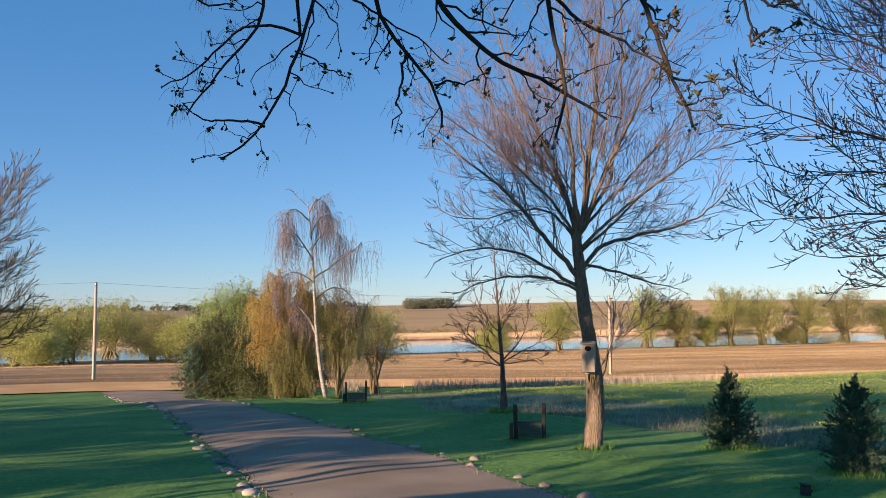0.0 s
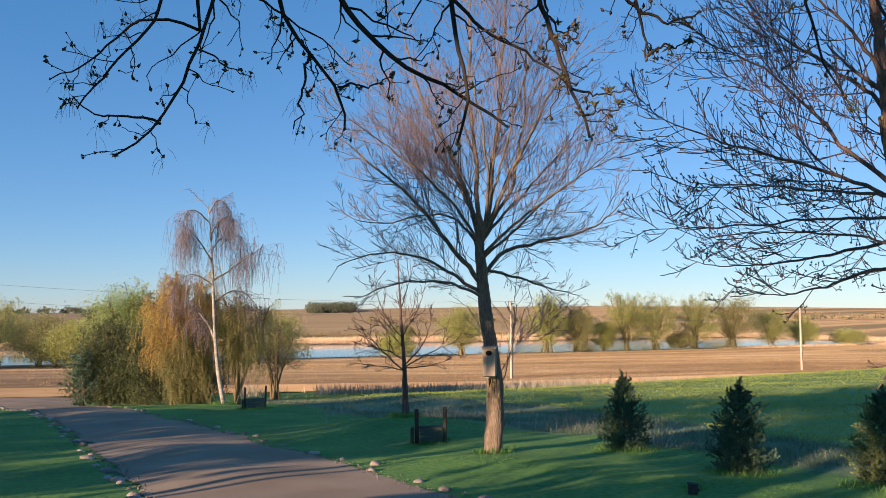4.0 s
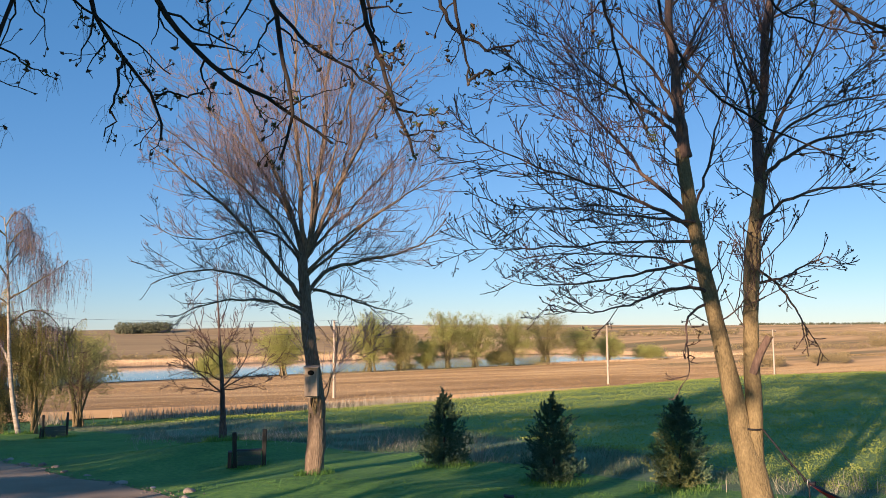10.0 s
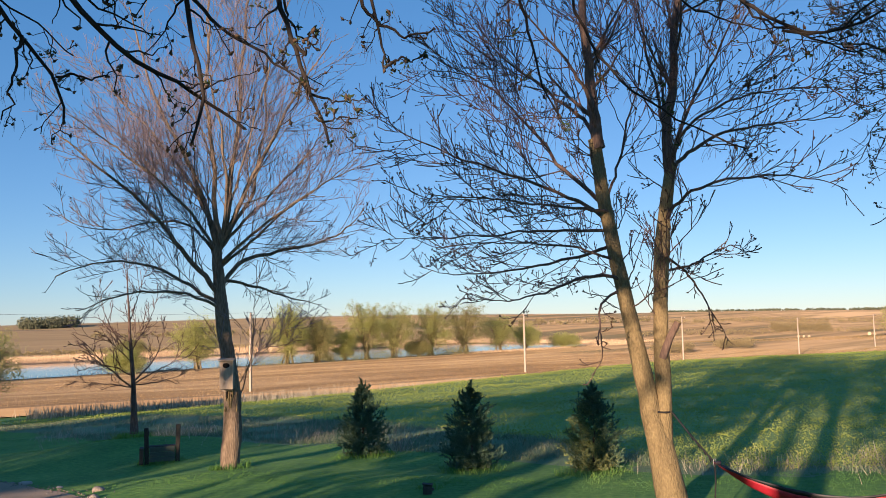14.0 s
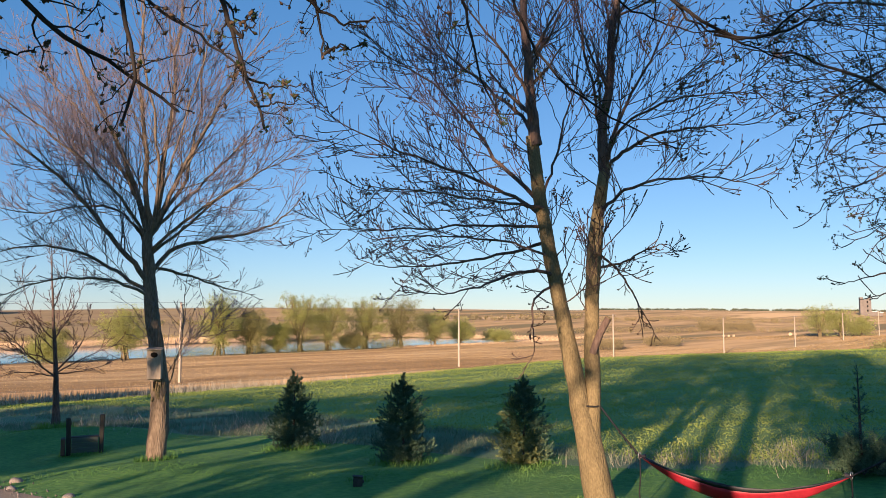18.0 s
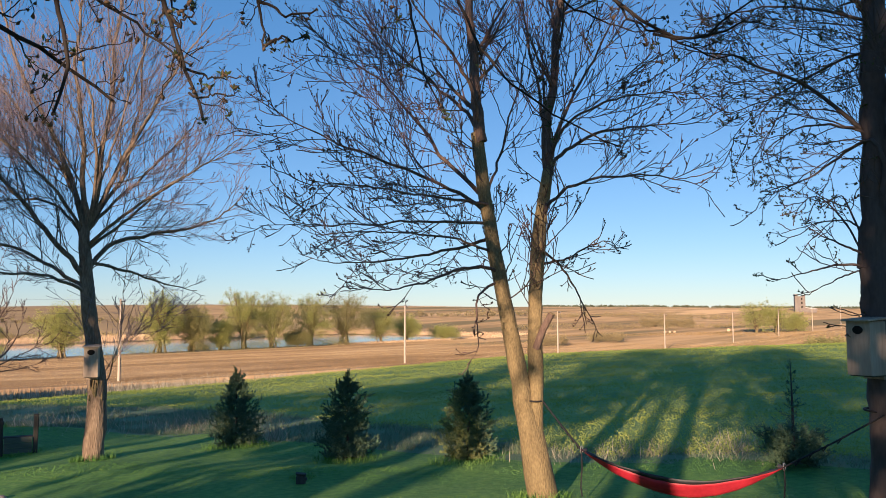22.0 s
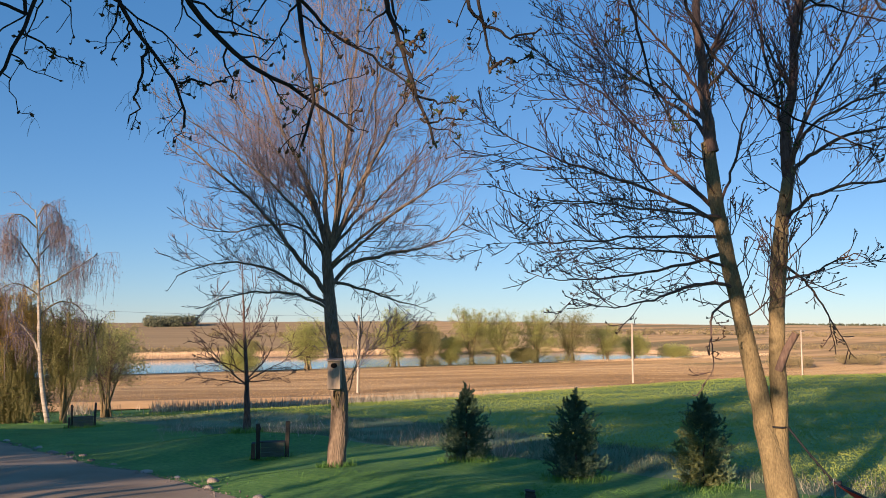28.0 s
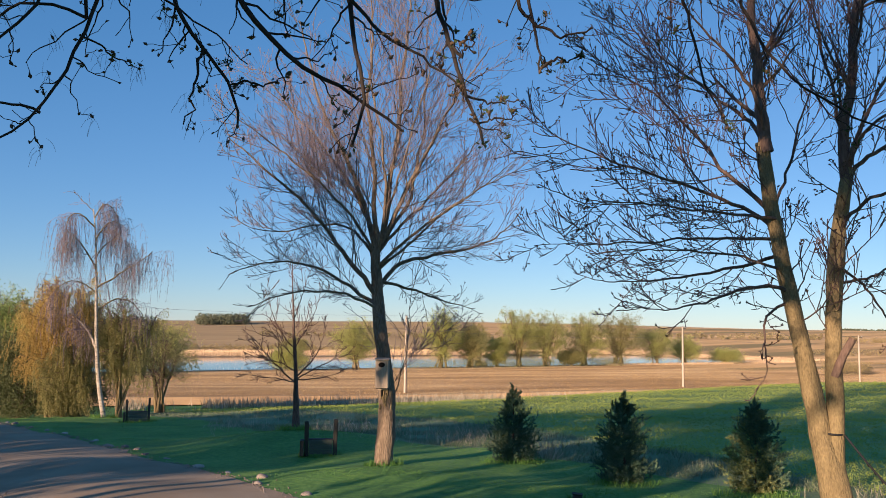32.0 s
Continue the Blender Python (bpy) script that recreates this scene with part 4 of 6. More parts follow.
oak = bare_tree("budding_tree", OAK_TRUNK[:1], OAK_TRUNK[1:] + OAK_LIMBS, pose(*polar(62.3, 10.9), 0.35, 0, 0, -62.3),
                "dark straight-trunked tree with unfolding leaves and nest box", "tree", 8,
                [(3.4, (0.18, 0.5), (30, 58), -0.03, 0.04), (4.6, (0.3, 0.6), (28, 52), 0.0, 0.12), (5.5, (0.2, 0.45), (28, 55), 0.2, 0.25)],
                twig=0.0042, bud=0.014, bud_share=0.5, bark=M_DARKBARK, leaf=0.036, twig_mat=M_DARKBARK, limb_scale=0.75, steep=0.6)
small = bare_tree("young_tree", SMALL_TRUNK, SMALL_LIMBS, stand(5.69, 23.0), "young bare lawn tree with a round twiggy crown", "tree", 12,
                  [(6.0, (0.25, 0.55), (28, 54), 0.06, 0.08), (6.5, (0.3, 0.55), (26, 54), 0.08, 0.1), (5.0, (0.3, 0.6), (26, 50), 0.1, 0.1)],
                  twig=0.0055, bud=0.0, flare=1.5, taper=0.92, bark=M_ASHBARK, low=1.2, limb_scale=0.62, inner=7, inner_from=0.3)


def leafy_tree(name, at, label, category, seed, high, wide, mat, leaf=0.12, count=9000, stems=5, base=0.15, bark=None, droop=0.0, group="", gap=0.55, lean=0.25, clumps=60, deep=None, foot=0.02, puff=(0.07, 0.16)):
    """A tree or shrub in spring leaf: forked stems, boughs and many small leaves in uneven clumps."""
    rng = np.random.default_rng(seed)
    root = new(name)
    root.matrix_basis = at
    tagged(root, label, category, group)
    deep = deep or wide
    S = []
    for i in range(stems):
        a = rng.uniform(0, 2 * np.pi)
        q = rng.uniform(0.25, 0.8)
        S.append(bezier([(rng.normal(0, foot * wide), rng.normal(0, foot * wide), -0.1), (0.15 * wide * q * np.cos(a), 0.15 * deep * q * np.sin(a), 0.4 * high),
                         (0.42 * wide * q * np.cos(a), 0.42 * deep * q * np.sin(a), high * rng.uniform(0.75, 0.95))], 9))
    S = np.array(S)
    R = (0.017 * high * rng.uniform(0.7, 1.2, stems))[:, None] * np.linspace(1, 0.25, 9)
    P1, R1, _ = sprout(rng, S, R, 9, (0.2, 0.5), (30, 70), 0.1 - droop, 0.1 - droop, 5, max(0.1, base), 0.5)
    P2, R2, _ = sprout(rng, P1, R1, 4, (0.3, 0.6), (30, 70), 0.1 - droop, 0.1 - droop, 3, 0.2, 0.5)
    piece("trunk", raw_mesh("trunk", *tubes(S, R, 7), bark or M_BARK, smooth=True), root)
    piece("bough_work", raw_mesh("bough_work", *merge([tubes(P1, np.maximum(R1, 0.002 * high), 3), tubes(P2, np.maximum(R2, 0.0012 * high), 3)]), bark or M_TWIG), root)
    c = rng.normal(0, 1, (clumps, 3))
    c /= np.linalg.norm(c, axis=1, keepdims=True)
    c *= rng.uniform(0.35, 1.0, (clumps, 1)) ** 0.6
    mid = base + (1 - base) * 0.5
    c = c * [wide * 0.5, deep * 0.5, high * (1 - base) * 0.5] * rng.uniform(0.75, 1.1, (clumps, 1)) + [0, 0, high * mid]
    size = wide * rng.uniform(*puff, clumps)
    own = rng.integers(0, clumps, int(count * (1 - 0.3)))
    Q = c[own] + rng.normal(0, 1, (len(own), 3)) * size[own][:, None] * [1, 1, 0.8 + droop]
    along_twigs = P2[rng.integers(0, len(P2), count - len(own)), rng.integers(1, 3, count - len(own))] + rng.normal(0, 0.02 * wide, (count - len(own), 3))
    Q = np.concatenate([Q, along_twigs])
    Q = Q[Q[:, 2] > 0.03 * high]
    piece("crown", raw_mesh("crown", *leaves(rng, Q, leaf, droop * 3, 0.6), mat), root)
    return root


def spruce(az, r, high, wide, seed, label, mats=(None, 0.0), bare_top=0.0):
    """A young spruce: stem with a leader, whorls of boughs turned up at the tips, short needle sprays."""
    rng = np.random.default_rng(seed)
    root = new("spruce_tree")
    root.matrix_basis = stand(az, r)
    tagged(root, label, "spruce", "young spruces on the lawn edge")
    V, F = tubes([[(0, 0, -0.1), (0.01, 0, high * 0.5), (0.0, 0.01, high)]], [[0.02 * high, 0.012 * high, 0.004]], 7)
    piece("trunk", raw_mesh("trunk", V, F, M_DARKBARK), root)
    levels = 15
    hs, az_, re_ = [], [], []
    for i in range(levels):
        g = i / (levels - 1)
        m = int(13 - 8 * g)
        for q in range(m):
            hs.append(0.04 + 0.86 * g + rng.normal(0, 0.012))
            az_.append(2 * np.pi * (q + rng.uniform(-0.3, 0.3)) / m + i)
            re_.append(wide * 0.52 * np.interp(g, [0, 0.18, 0.5, 0.75, 0.9, 1], [0.9, 1, 0.78, 0.5, 0.28, 0.09]) * rng.uniform(0.66, 1.2) + 0.02)
    h, a, reach = np.array(hs), np.array(az_), np.array(re_)
    if bare_top:
        some = (h < 1 - bare_top) | (rng.random(len(h)) < 0.3)
        h, a, reach = h[some], a[some], reach[some]
        reach *= np.where(h > 1 - bare_top, 0.45, 1)
    n = len(h)
    t = np.linspace(0, 1, 7)
    up = (-0.15 + 0.75 * h ** 1.3)[:, None]
    P = np.zeros((n, 7, 3))
    P[:, :, 0] = np.cos(a)[:, None] * reach[:, None] * t
    P[:, :, 1] = np.sin(a)[:, None] * reach[:, None] * t
    P[:, :, 2] = np.maximum((h * high)[:, None] + reach[:, None] * (up * t[None] + 0.28 * t[None] ** 3), 0.03)
    R = np.full((n, 7), 0.006) * np.linspace(1, 0.4, 7)
    P1, R1, own = sprout(rng, P, R, 9, (0.16, 0.42), (35, 55), 0.08, 0.15, 5, 0.15, 0.6)
    lead = np.array([[(0, 0, high * (0.86 + 0.035 * k)) for k in range(5)]])
    P2, R2, _ = sprout(rng, lead, np.full((1, 5), 0.004), 7, (0.5, 0.9), (30, 50), 0.3, 0.2, 5, 0.0, 0.7)
    piece("bough_work", raw_mesh("bough_work", *merge([tubes(P, R, 4), tubes(P1, np.maximum(R1, 0.002), 3), tubes(P2, R2, 3)]), M_SPRUCE), root)

    def dress(C, per, size=0.03):
        """Needles along shoots, pointing outwards along them."""
        n, k, _ = C.shape
        own = np.repeat(np.arange(n), per)
        f = rng.random(len(own)) * (k - 1.001)
        i = f.astype(int)
        w = (f - i)[:, None]
        B = C[own, i] * (1 - w) + C[own, i + 1] * w
        T = C[own, i + 1] - C[own, i]
        T /= np.linalg.norm(T, axis=1, keepdims=True) + 1e-9
        W = T * 0.8 + rng.normal(0, 0.55, (len(own), 3))
        W /= np.linalg.norm(W, axis=1, keepdims=True)
        S = np.cross(W, rng.normal(0, 1, (len(own), 3)))
        S /= np.linalg.norm(S, axis=1, keepdims=True) + 1e-9
        L = size * rng.uniform(0.7, 1.4, len(own))[:, None]
        return np.stack([B - S * L * 0.18, B + S * L * 0.18, B + W * L], 1), B

    sets = [dress(P1, 52), dress(P[:, 2:], 60), dress(P2, 60), dress(lead, 160)]
    V = np.concatenate([q[0] for q in sets])
    B = np.concatenate([q[1] for q in sets])
    keep = np.ones(len(B), bool)
    if bare_top:
        keep = (B[:, 2] < high * (1 - bare_top)) | (rng.random(len(B)) < 0.06)
    V, B = V[keep], B[keep]
    F = np.arange(3 * len(B)).reshape(-1, 3)
    second, share = mats
    if second is None:
        piece("needle_cover", raw_mesh("needle_cover", V, F, M_SPRUCE), root)
    else:
        # Sunlight put in as a second needle colour on the low left side.
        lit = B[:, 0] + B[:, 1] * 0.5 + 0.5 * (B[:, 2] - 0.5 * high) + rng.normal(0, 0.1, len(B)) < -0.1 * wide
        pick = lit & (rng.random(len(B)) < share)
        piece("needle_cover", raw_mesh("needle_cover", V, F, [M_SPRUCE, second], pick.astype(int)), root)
    return root


spruce(20.45, 17.6, 1.54, 1.0, 21, "young dark green spruce at the lawn edge", (M_SPRUCELIT, 0.06))
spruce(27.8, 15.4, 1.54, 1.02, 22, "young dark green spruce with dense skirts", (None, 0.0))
spruce(36.0, 14.7, 1.46, 0.96, 23, "young spruce with sunlight painted into needles on one side", (M_SPRUCELIT, 0.85))
spruce(56.8, 13.2, 1.5, 0.95, 24, "dark young spruce with a sparse bare top", (None, 0.0), 0.66)


def birch_tree():
    rng = np.random.default_rng(31)
    root = new("birch_tree")
    root.matrix_basis = stand(-6.32, 44.0)
    tagged(root, "white-barked weeping birch with hanging catkin twigs", "birch")
    r, *pts = BIRCH_TRUNK[0]
    P = bezier(pts, 18)[None]
    piece("trunk", raw_mesh("trunk", *tubes(P, (r * np.linspace(1, 0.18, 18))[None], 10), M_BIRCH, smooth=True), root, "white peeling bark")
    hang = []
    for spec in BIRCH_LIMBS:
        Q, R = limb_tube(spec, 12, 0.25, 6, rng)
        piece("limb", raw_mesh("limb", *tubes(Q, R, 6), M_BIRCH if spec[0] > 0.06 else M_BARK, smooth=True), root)
        P1, R1, _ = sprout(rng, Q, R, 12, (0.3, 0.7), (30, 70), 0.15, -0.25, 7, 0.2, 0.5)
        hang += [tubes(P1, np.maximum(R1, 0.008), 3)]
        if spec[0] < 0.025:
            continue
        for src, per in ((P1, 8), (Q, 26)):
            n = len(src)
            own = np.repeat(np.arange(n), per)
            i = rng.integers(1, src.shape[1], len(own))
            st = src[own, i]
            L = rng.uniform(0.5, 2.0, len(own))
            t = np.linspace(0, 1, 6)
            H = np.repeat(st[:, None], 6, 1)
            H[:, :, 2] -= L[:, None] * t
            side = rng.normal(0, 0.22, (len(own), 1, 2))
            H[:, :, :2] += side * np.sqrt(t)[None, :, None]
            hang.append(tubes(H, np.full((len(own), 6), 0.006), 3))
            birch_tips.append(H[:, 1:].reshape(-1, 3))
    piece("hanging_twig_spray", raw_mesh("hanging_twig_spray", *merge(hang), M_TWIGRED), root, "long drooping reddish twigs")
    E = np.concatenate(birch_tips)
    E = np.repeat(E, 2, 0) + rng.normal(0, 0.08, (2 * len(E), 3))
    piece("catkin_spray", raw_mesh("catkin_spray", *leaves(rng, E, 0.065, 1.5, 0.35), M_BIRCHLEAF), root)
    return root


birch_tips = []
birch_tree()

# the thicket at the foot of the drive
def weeping_shrub(at, label, seed, high, wide, mat, strands=700, leaf=0.09, fall=(0.25, 2.1), per=22, first=0.15):
    """A weeping willow: leaning stems, arching boughs and leafy strands hanging from them."""
    rng = np.random.default_rng(seed)
    root = new("weeping_willow")
    root.matrix_basis = at
    tagged(root, label, "willow")
    S = []
    for i in range(7):
        a, q = rng.uniform(0, 6.28), rng.uniform(0.2, 0.8)
        S.append(bezier([(rng.normal(0, 0.1), rng.normal(0, 0.1), -0.1), (0.18 * wide * q * np.cos(a), 0.18 * wide * q * np.sin(a), 0.5 * high),
                         (0.4 * wide * q * np.cos(a), 0.4 * wide * q * np.sin(a), high * rng.uniform(0.8, 0.98))], 9))
    S = np.array(S)
    R = rng.uniform(0.05, 0.09, 7)[:, None] * np.linspace(1, 0.3, 9)
    for i in range(7):
        piece("trunk" if i == 0 else "stem", raw_mesh("trunk", *tubes(S[i:i + 1], R[i:i + 1], 7), M_BARK, smooth=True), root)
    P1, R1, _ = sprout(rng, S, R, 18, (0.16, 0.42), (35, 80), 0.2, -0.22, 8, first, 0.4)
    piece("bough_work", raw_mesh("bough_work", *tubes(P1, np.maximum(R1, 0.01), 4), M_TWIG), root)
    own = rng.integers(0, len(P1), strands)
    st = P1[own, rng.integers(2, 8, strands)]
    L = np.minimum(rng.uniform(*fall, strands), st[:, 2] - 0.15)
    t = np.linspace(0, 1, 5)
    H = np.repeat(st[:, None], 5, 1)
    H[:, :, 2] -= L[:, None] * t
    H[:, :, :2] += rng.normal(0, 0.22, (strands, 1, 2)) * np.sqrt(t)[None, :, None] + rng.normal(0, 0.03, (strands, 5, 2))
    piece("hanging_strand_spray", raw_mesh("hanging_strand_spray", *tubes(H, np.full((strands, 5), 0.006), 3), mat), root, "long thin hanging twigs")
    f = rng.random((strands, per)) * 3.99
    i = f.astype(int)
    w = (f - i)[..., None]
    own = np.arange(strands)[:, None]
    Q = (H[own, i] * (1 - w) + H[own, i + 1] * w).reshape(-1, 3) + rng.normal(0, 0.04, (strands * per, 3))
    piece("crown", raw_mesh("crown", *leaves(rng, Q, leaf, 1.2, 0.4), mat), root, "narrow first leaves on hanging strands")
    return root


weeping_shrub(stand(-9.5, 46.8), "ochre weeping willow in first leaf beside the birch", 41, 7.0, 5.4, M_OCHRE, 2100, leaf=0.085, per=24, fall=(0.3, 1.9), first=0.42)
weeping_shrub(stand(-8.7, 45.4), "brown-green low willow in front of the ochre one", 40, 4.1, 4.8, M_OLIVEDARK, 1400, leaf=0.08, per=22)
weeping_shrub(stand(-5.4, 45.5), "olive weeping shrub hanging round the birch trunk", 47, 5.6, 5.2, M_OLIVEDARK, 950, leaf=0.08, per=22, fall=(0.3, 1.7), first=0.45)
leafy_tree("thicket_tree", stand(-3.0, 60.0), "airy olive leafing small tree beside the birch", "tree", 42, 5.6, 5.0, M_OLIVEDARK, 0.10, 8500, 9, 0.3, clumps=60, puff=(0.05, 0.12), foot=0.05)
leafy_tree("juniper_bush", stand(-13.4, 52.0), "broad green juniper with grey dead twigs inside", "juniper", 43, 5.0, 4.0, M_CEDAR, 0.085, 52000, 9, -0.22, clumps=90)
leafy_tree("juniper_bush", stand(-11.2, 51.0), "dense dark juniper next to the ochre willow", "juniper", 44, 4.4, 3.6, M_CEDAR, 0.085, 46000, 8, -0.22, clumps=80)
leafy_tree("juniper_bush", stand(-8.0, 53.0), "low dark juniper behind the willow's strands", "juniper", 49, 2.8, 3.4, M_CEDAR, 0.085, 22000, 8, -0.2, clumps=70)
leafy_tree("small_cedar", stand(-14.9, 51.0), "small upright dark cedar at the thicket's end", "cedar", 45, 3.1, 0.9, M_SPRUCE, 0.09, 16000, 3, -0.2, clumps=50)
leafy_tree("thicket_tree", stand(-12.5, 57.0), "light green leafing tree rising behind junipers", "tree", 46, 7.2, 4.8, M_FRESH, 0.10, 20000, 7, 0.42, clumps=90)
leafy_tree("thicket_tree", stand(-10.9, 58.0), "yellow-green leafing tree rising behind junipers", "tree", 50, 7.3, 4.2, M_OLIVE, 0.11, 22000, 7, 0.1, clumps=80)


def willow_row():
    """Leafing willows along the pond."""
    rng = np.random.default_rng(51)
    spots = [(-25.5, 150, 9, 13), (-22.5, 165, 11, 13), (-20.0, 190, 12, 13), (-17.5, 170, 9, 12), (-15.2, 150, 7.5, 10), (-12.5, 185, 8, 10),
             (-28.5, 170, 11, 14), (-31, 160, 11, 14), (-24.2, 138, 5.0, 8), (-16.6, 160, 7, 10), (-14.2, 165, 7, 9),
             (-4.5, 178, 9.8, 9.7), (-3.1, 180, 10.4, 11.0), (5.0, 188, 5.0, 7.7), (9.5, 196, 9.0, 9.6), (15.4, 208, 10.8, 9.2), (17.4, 213, 9.0, 8.7), (19.2, 218, 5.5, 5.0),
             (20.6, 222, 11.3, 9.1), (22.5, 228, 10.8, 10.9), (24.2, 234, 3.3, 6.4), (25.2, 238, 10.6, 12.0), (27.4, 247, 10.8, 12.5), (29.7, 258, 7.8, 10.6), (31.6, 270, 6.5, 9.0), (34.2, 284, 3.4, 9.7),
             (5.5, 300, 6, 9), (18.0, 310, 7, 9)]
    for i, (az, r, h, w) in enumerate(spots):
        leafy_tree("willow_tree", stand(az, r), "yellow-green leafing willow on the pond's bank", "willow", 100 + i, h * (1.22 if az > 8 else 0.92) * rng.uniform(1.0, 1.12), w * 1.2, M_WILLOW if rng.random() < 0.5 else M_OLIVE,
                   0.26, 13000, 9, 0.1, bark=M_BARK, group="willows along the pond", clumps=80, foot=0.06, puff=(0.045, 0.11))


willow_row()


def yard_edge_tree():
    """A spreading tree whose fine upswept boughs reach over the edge of the yard."""
    rng = np.random.default_rng(78)
    limbs = []
    for i in range(25):
        a, h = radians(rng.uniform(-42, 42) if i < 18 else rng.uniform(90, 270)), 1.8 + 1.9 * (i % 18) / 18 + rng.uniform(-0.2, 0.2)
        rise = radians(6 + 36 * (i % 18) / 18 + rng.uniform(-4, 4))
        L = rng.uniform(3.5, 4.1) + 1.2 * math.sin(rise)
        way = Vector((math.cos(a) * math.cos(rise), math.sin(a) * math.cos(rise), math.sin(rise)))
        p = Vector((0, 0, h))
        limbs.append((0.06, tuple(p), tuple(p + way * L * 0.33 + Vector((0, 0, -0.1))), tuple(p + way * L * 0.66), tuple(p + way * L + Vector((0, 0, 0.35)))))
    return bare_tree("yard_edge_tree", [(0.2, (0, 0, -0.1), (0.05, 0, 2.0), (0.0, 0, 4.6))], limbs, stand(-33.2, 25.0), "bare spreading tree at the edge of the yard", "tree", 77,
                     [(3.2, (0.15, 0.4), (20, 42), 0.05, 0.12), (4.5, (0.3, 0.6), (22, 44), 0.06, 0.14), (4.5, (0.3, 0.6), (24, 46), 0.1, 0.14)], twig=0.0065, bud=0.0, limb_scale=0.6, wiggle=0.012, thin=0.35)


yard_edge_tree()


def sawn_stub():
    """The cut branch on the twin-stemmed tree."""
    p = np.array(ASH_STUB[0][1:])
    V, F = tubes([p], [[0.06, 0.046, 0.042]], 10)
    piece("sawn_stub", raw_mesh("sawn_stub", V, F, M_ASHBARK, smooth=True), ash, "short sawn-off branch stub")
    n = (p[2] - p[1]) / np.linalg.norm(p[2] - p[1])
    bm = bmesh.new()
    bmesh.ops.create_cone(bm, cap_ends=True, segments=10, radius1=0.047, radius2=0.042, depth=0.012,
                          matrix=Matrix.Translation(p[2]) @ Vector(n).to_track_quat("Z", "Y").to_matrix().to_4x4())
    part("cut_face", bm, M_BARK, ash)


sawn_stub()


def bark_scar():
    """The hollow and torn bark on the maple under the box."""
    rng = np.random.default_rng(9)
    for name, x, z, w, h, mat in (("hollow", -0.05, 1.42, 0.05, 0.22, M_HOLE), ("hollow", 0.035, 1.36, 0.03, 0.12, M_HOLE)):
        bm = bmesh.new()
        bmesh.ops.create_icosphere(bm, subdivisions=2, radius=1, matrix=pose(x - 0.0, -0.157, z) @ Matrix.Diagonal((w / 2, 0.03, h / 2, 1)))
        part(name, bm, mat, maple)
    for i in range(9):
        a, z = rng.uniform(-0.9, 0.9), rng.uniform(1.0, 1.5)
        x, y = 0.165 * math.sin(a) + 0.02, -0.165 * math.cos(a)
        bm = bmesh.new()
        bmesh.ops.create_icosphere(bm, subdivisions=2, radius=1, matrix=pose(x, y, z, 0, rng.uniform(-10, 10), 0) @ Matrix.Diagonal((rng.uniform(0.014, 0.03), 0.022, rng.uniform(0.05, 0.13), 1)))
        for v in bm.verts:
            v.co += Vector(rng.normal(0, 0.003, 3))
        part("bark_ridge", bm, M_BARK, maple, smooth=True)


bark_scar()


# ---- nest boxes ----
def nest_box(at, w, deep, h, label, lean=0.0, strap=False):
    root = new("nest_box")
    root.matrix_basis = at
    tagged(root, label, "nest box", "nest boxes on trees")
    t = 0.022
    fr = bmesh.new()
    bmesh.ops.create_cube(fr, size=1, matrix=pose(0, -deep / 2, h / 2) @ Matrix.Diagonal((w, t, h, 1)))
    bmesh.ops.bevel(fr, geom=fr.edges[:], offset=0.003, segments=1, affect="EDGES")
    part("front_panel", fr, M_WOOD, root)
    for sx in (-1, 1):
        part("side_panel", box(t, deep - t, h, (sx * (w - t) / 2, 0, 0), 0.003), M_WOOD, root)
    part("back_panel", box(w - 2 * t, t, h + 0.1, (0, deep / 2 - t, -0.05), 0.003), M_WOOD, root)
    part("floor_panel", box(w - 2 * t - 0.004, deep - 3 * t, t, (0, 0, 0.02), 0.002), M_DARKWOOD, root)
    part("roof", box(w + 0.05, deep + 0.09, t, (0, -0.02, h + 0.012), 0.004, (4, 0, 0)), M_WOOD, root)
    hole = bmesh.new()
    bmesh.ops.create_cone(hole, cap_ends=True, segments=20, radius1=0.055, radius2=0.055, depth=0.01,
                          matrix=pose(0, -deep / 2 - 0.014, h * 0.84, 90) @ Matrix.Diagonal((1.15, 0.85, 1, 1)))
    part("entrance_hole", hole, M_HOLE, root)
    # Dark slab that stands in for the shadow beneath the box.
    part("shade_under", box(w * 0.9, deep * 0.9, 0.012, (0, 0.0, -0.014), 0.002), M_DARKWOOD, root)
    return root


nest_box(pose(*polar(11.55, 16.12), 1.62, 0, 0, -20), 0.24, 0.22, 0.52, "weathered grey plank nest box on the maple trunk")
nest_box(pose(*polar(61.2, 10.62), 2.02, 0, 0, -97), 0.30, 0.27, 0.60, "large weathered grey nest box strapped to dark trunk")


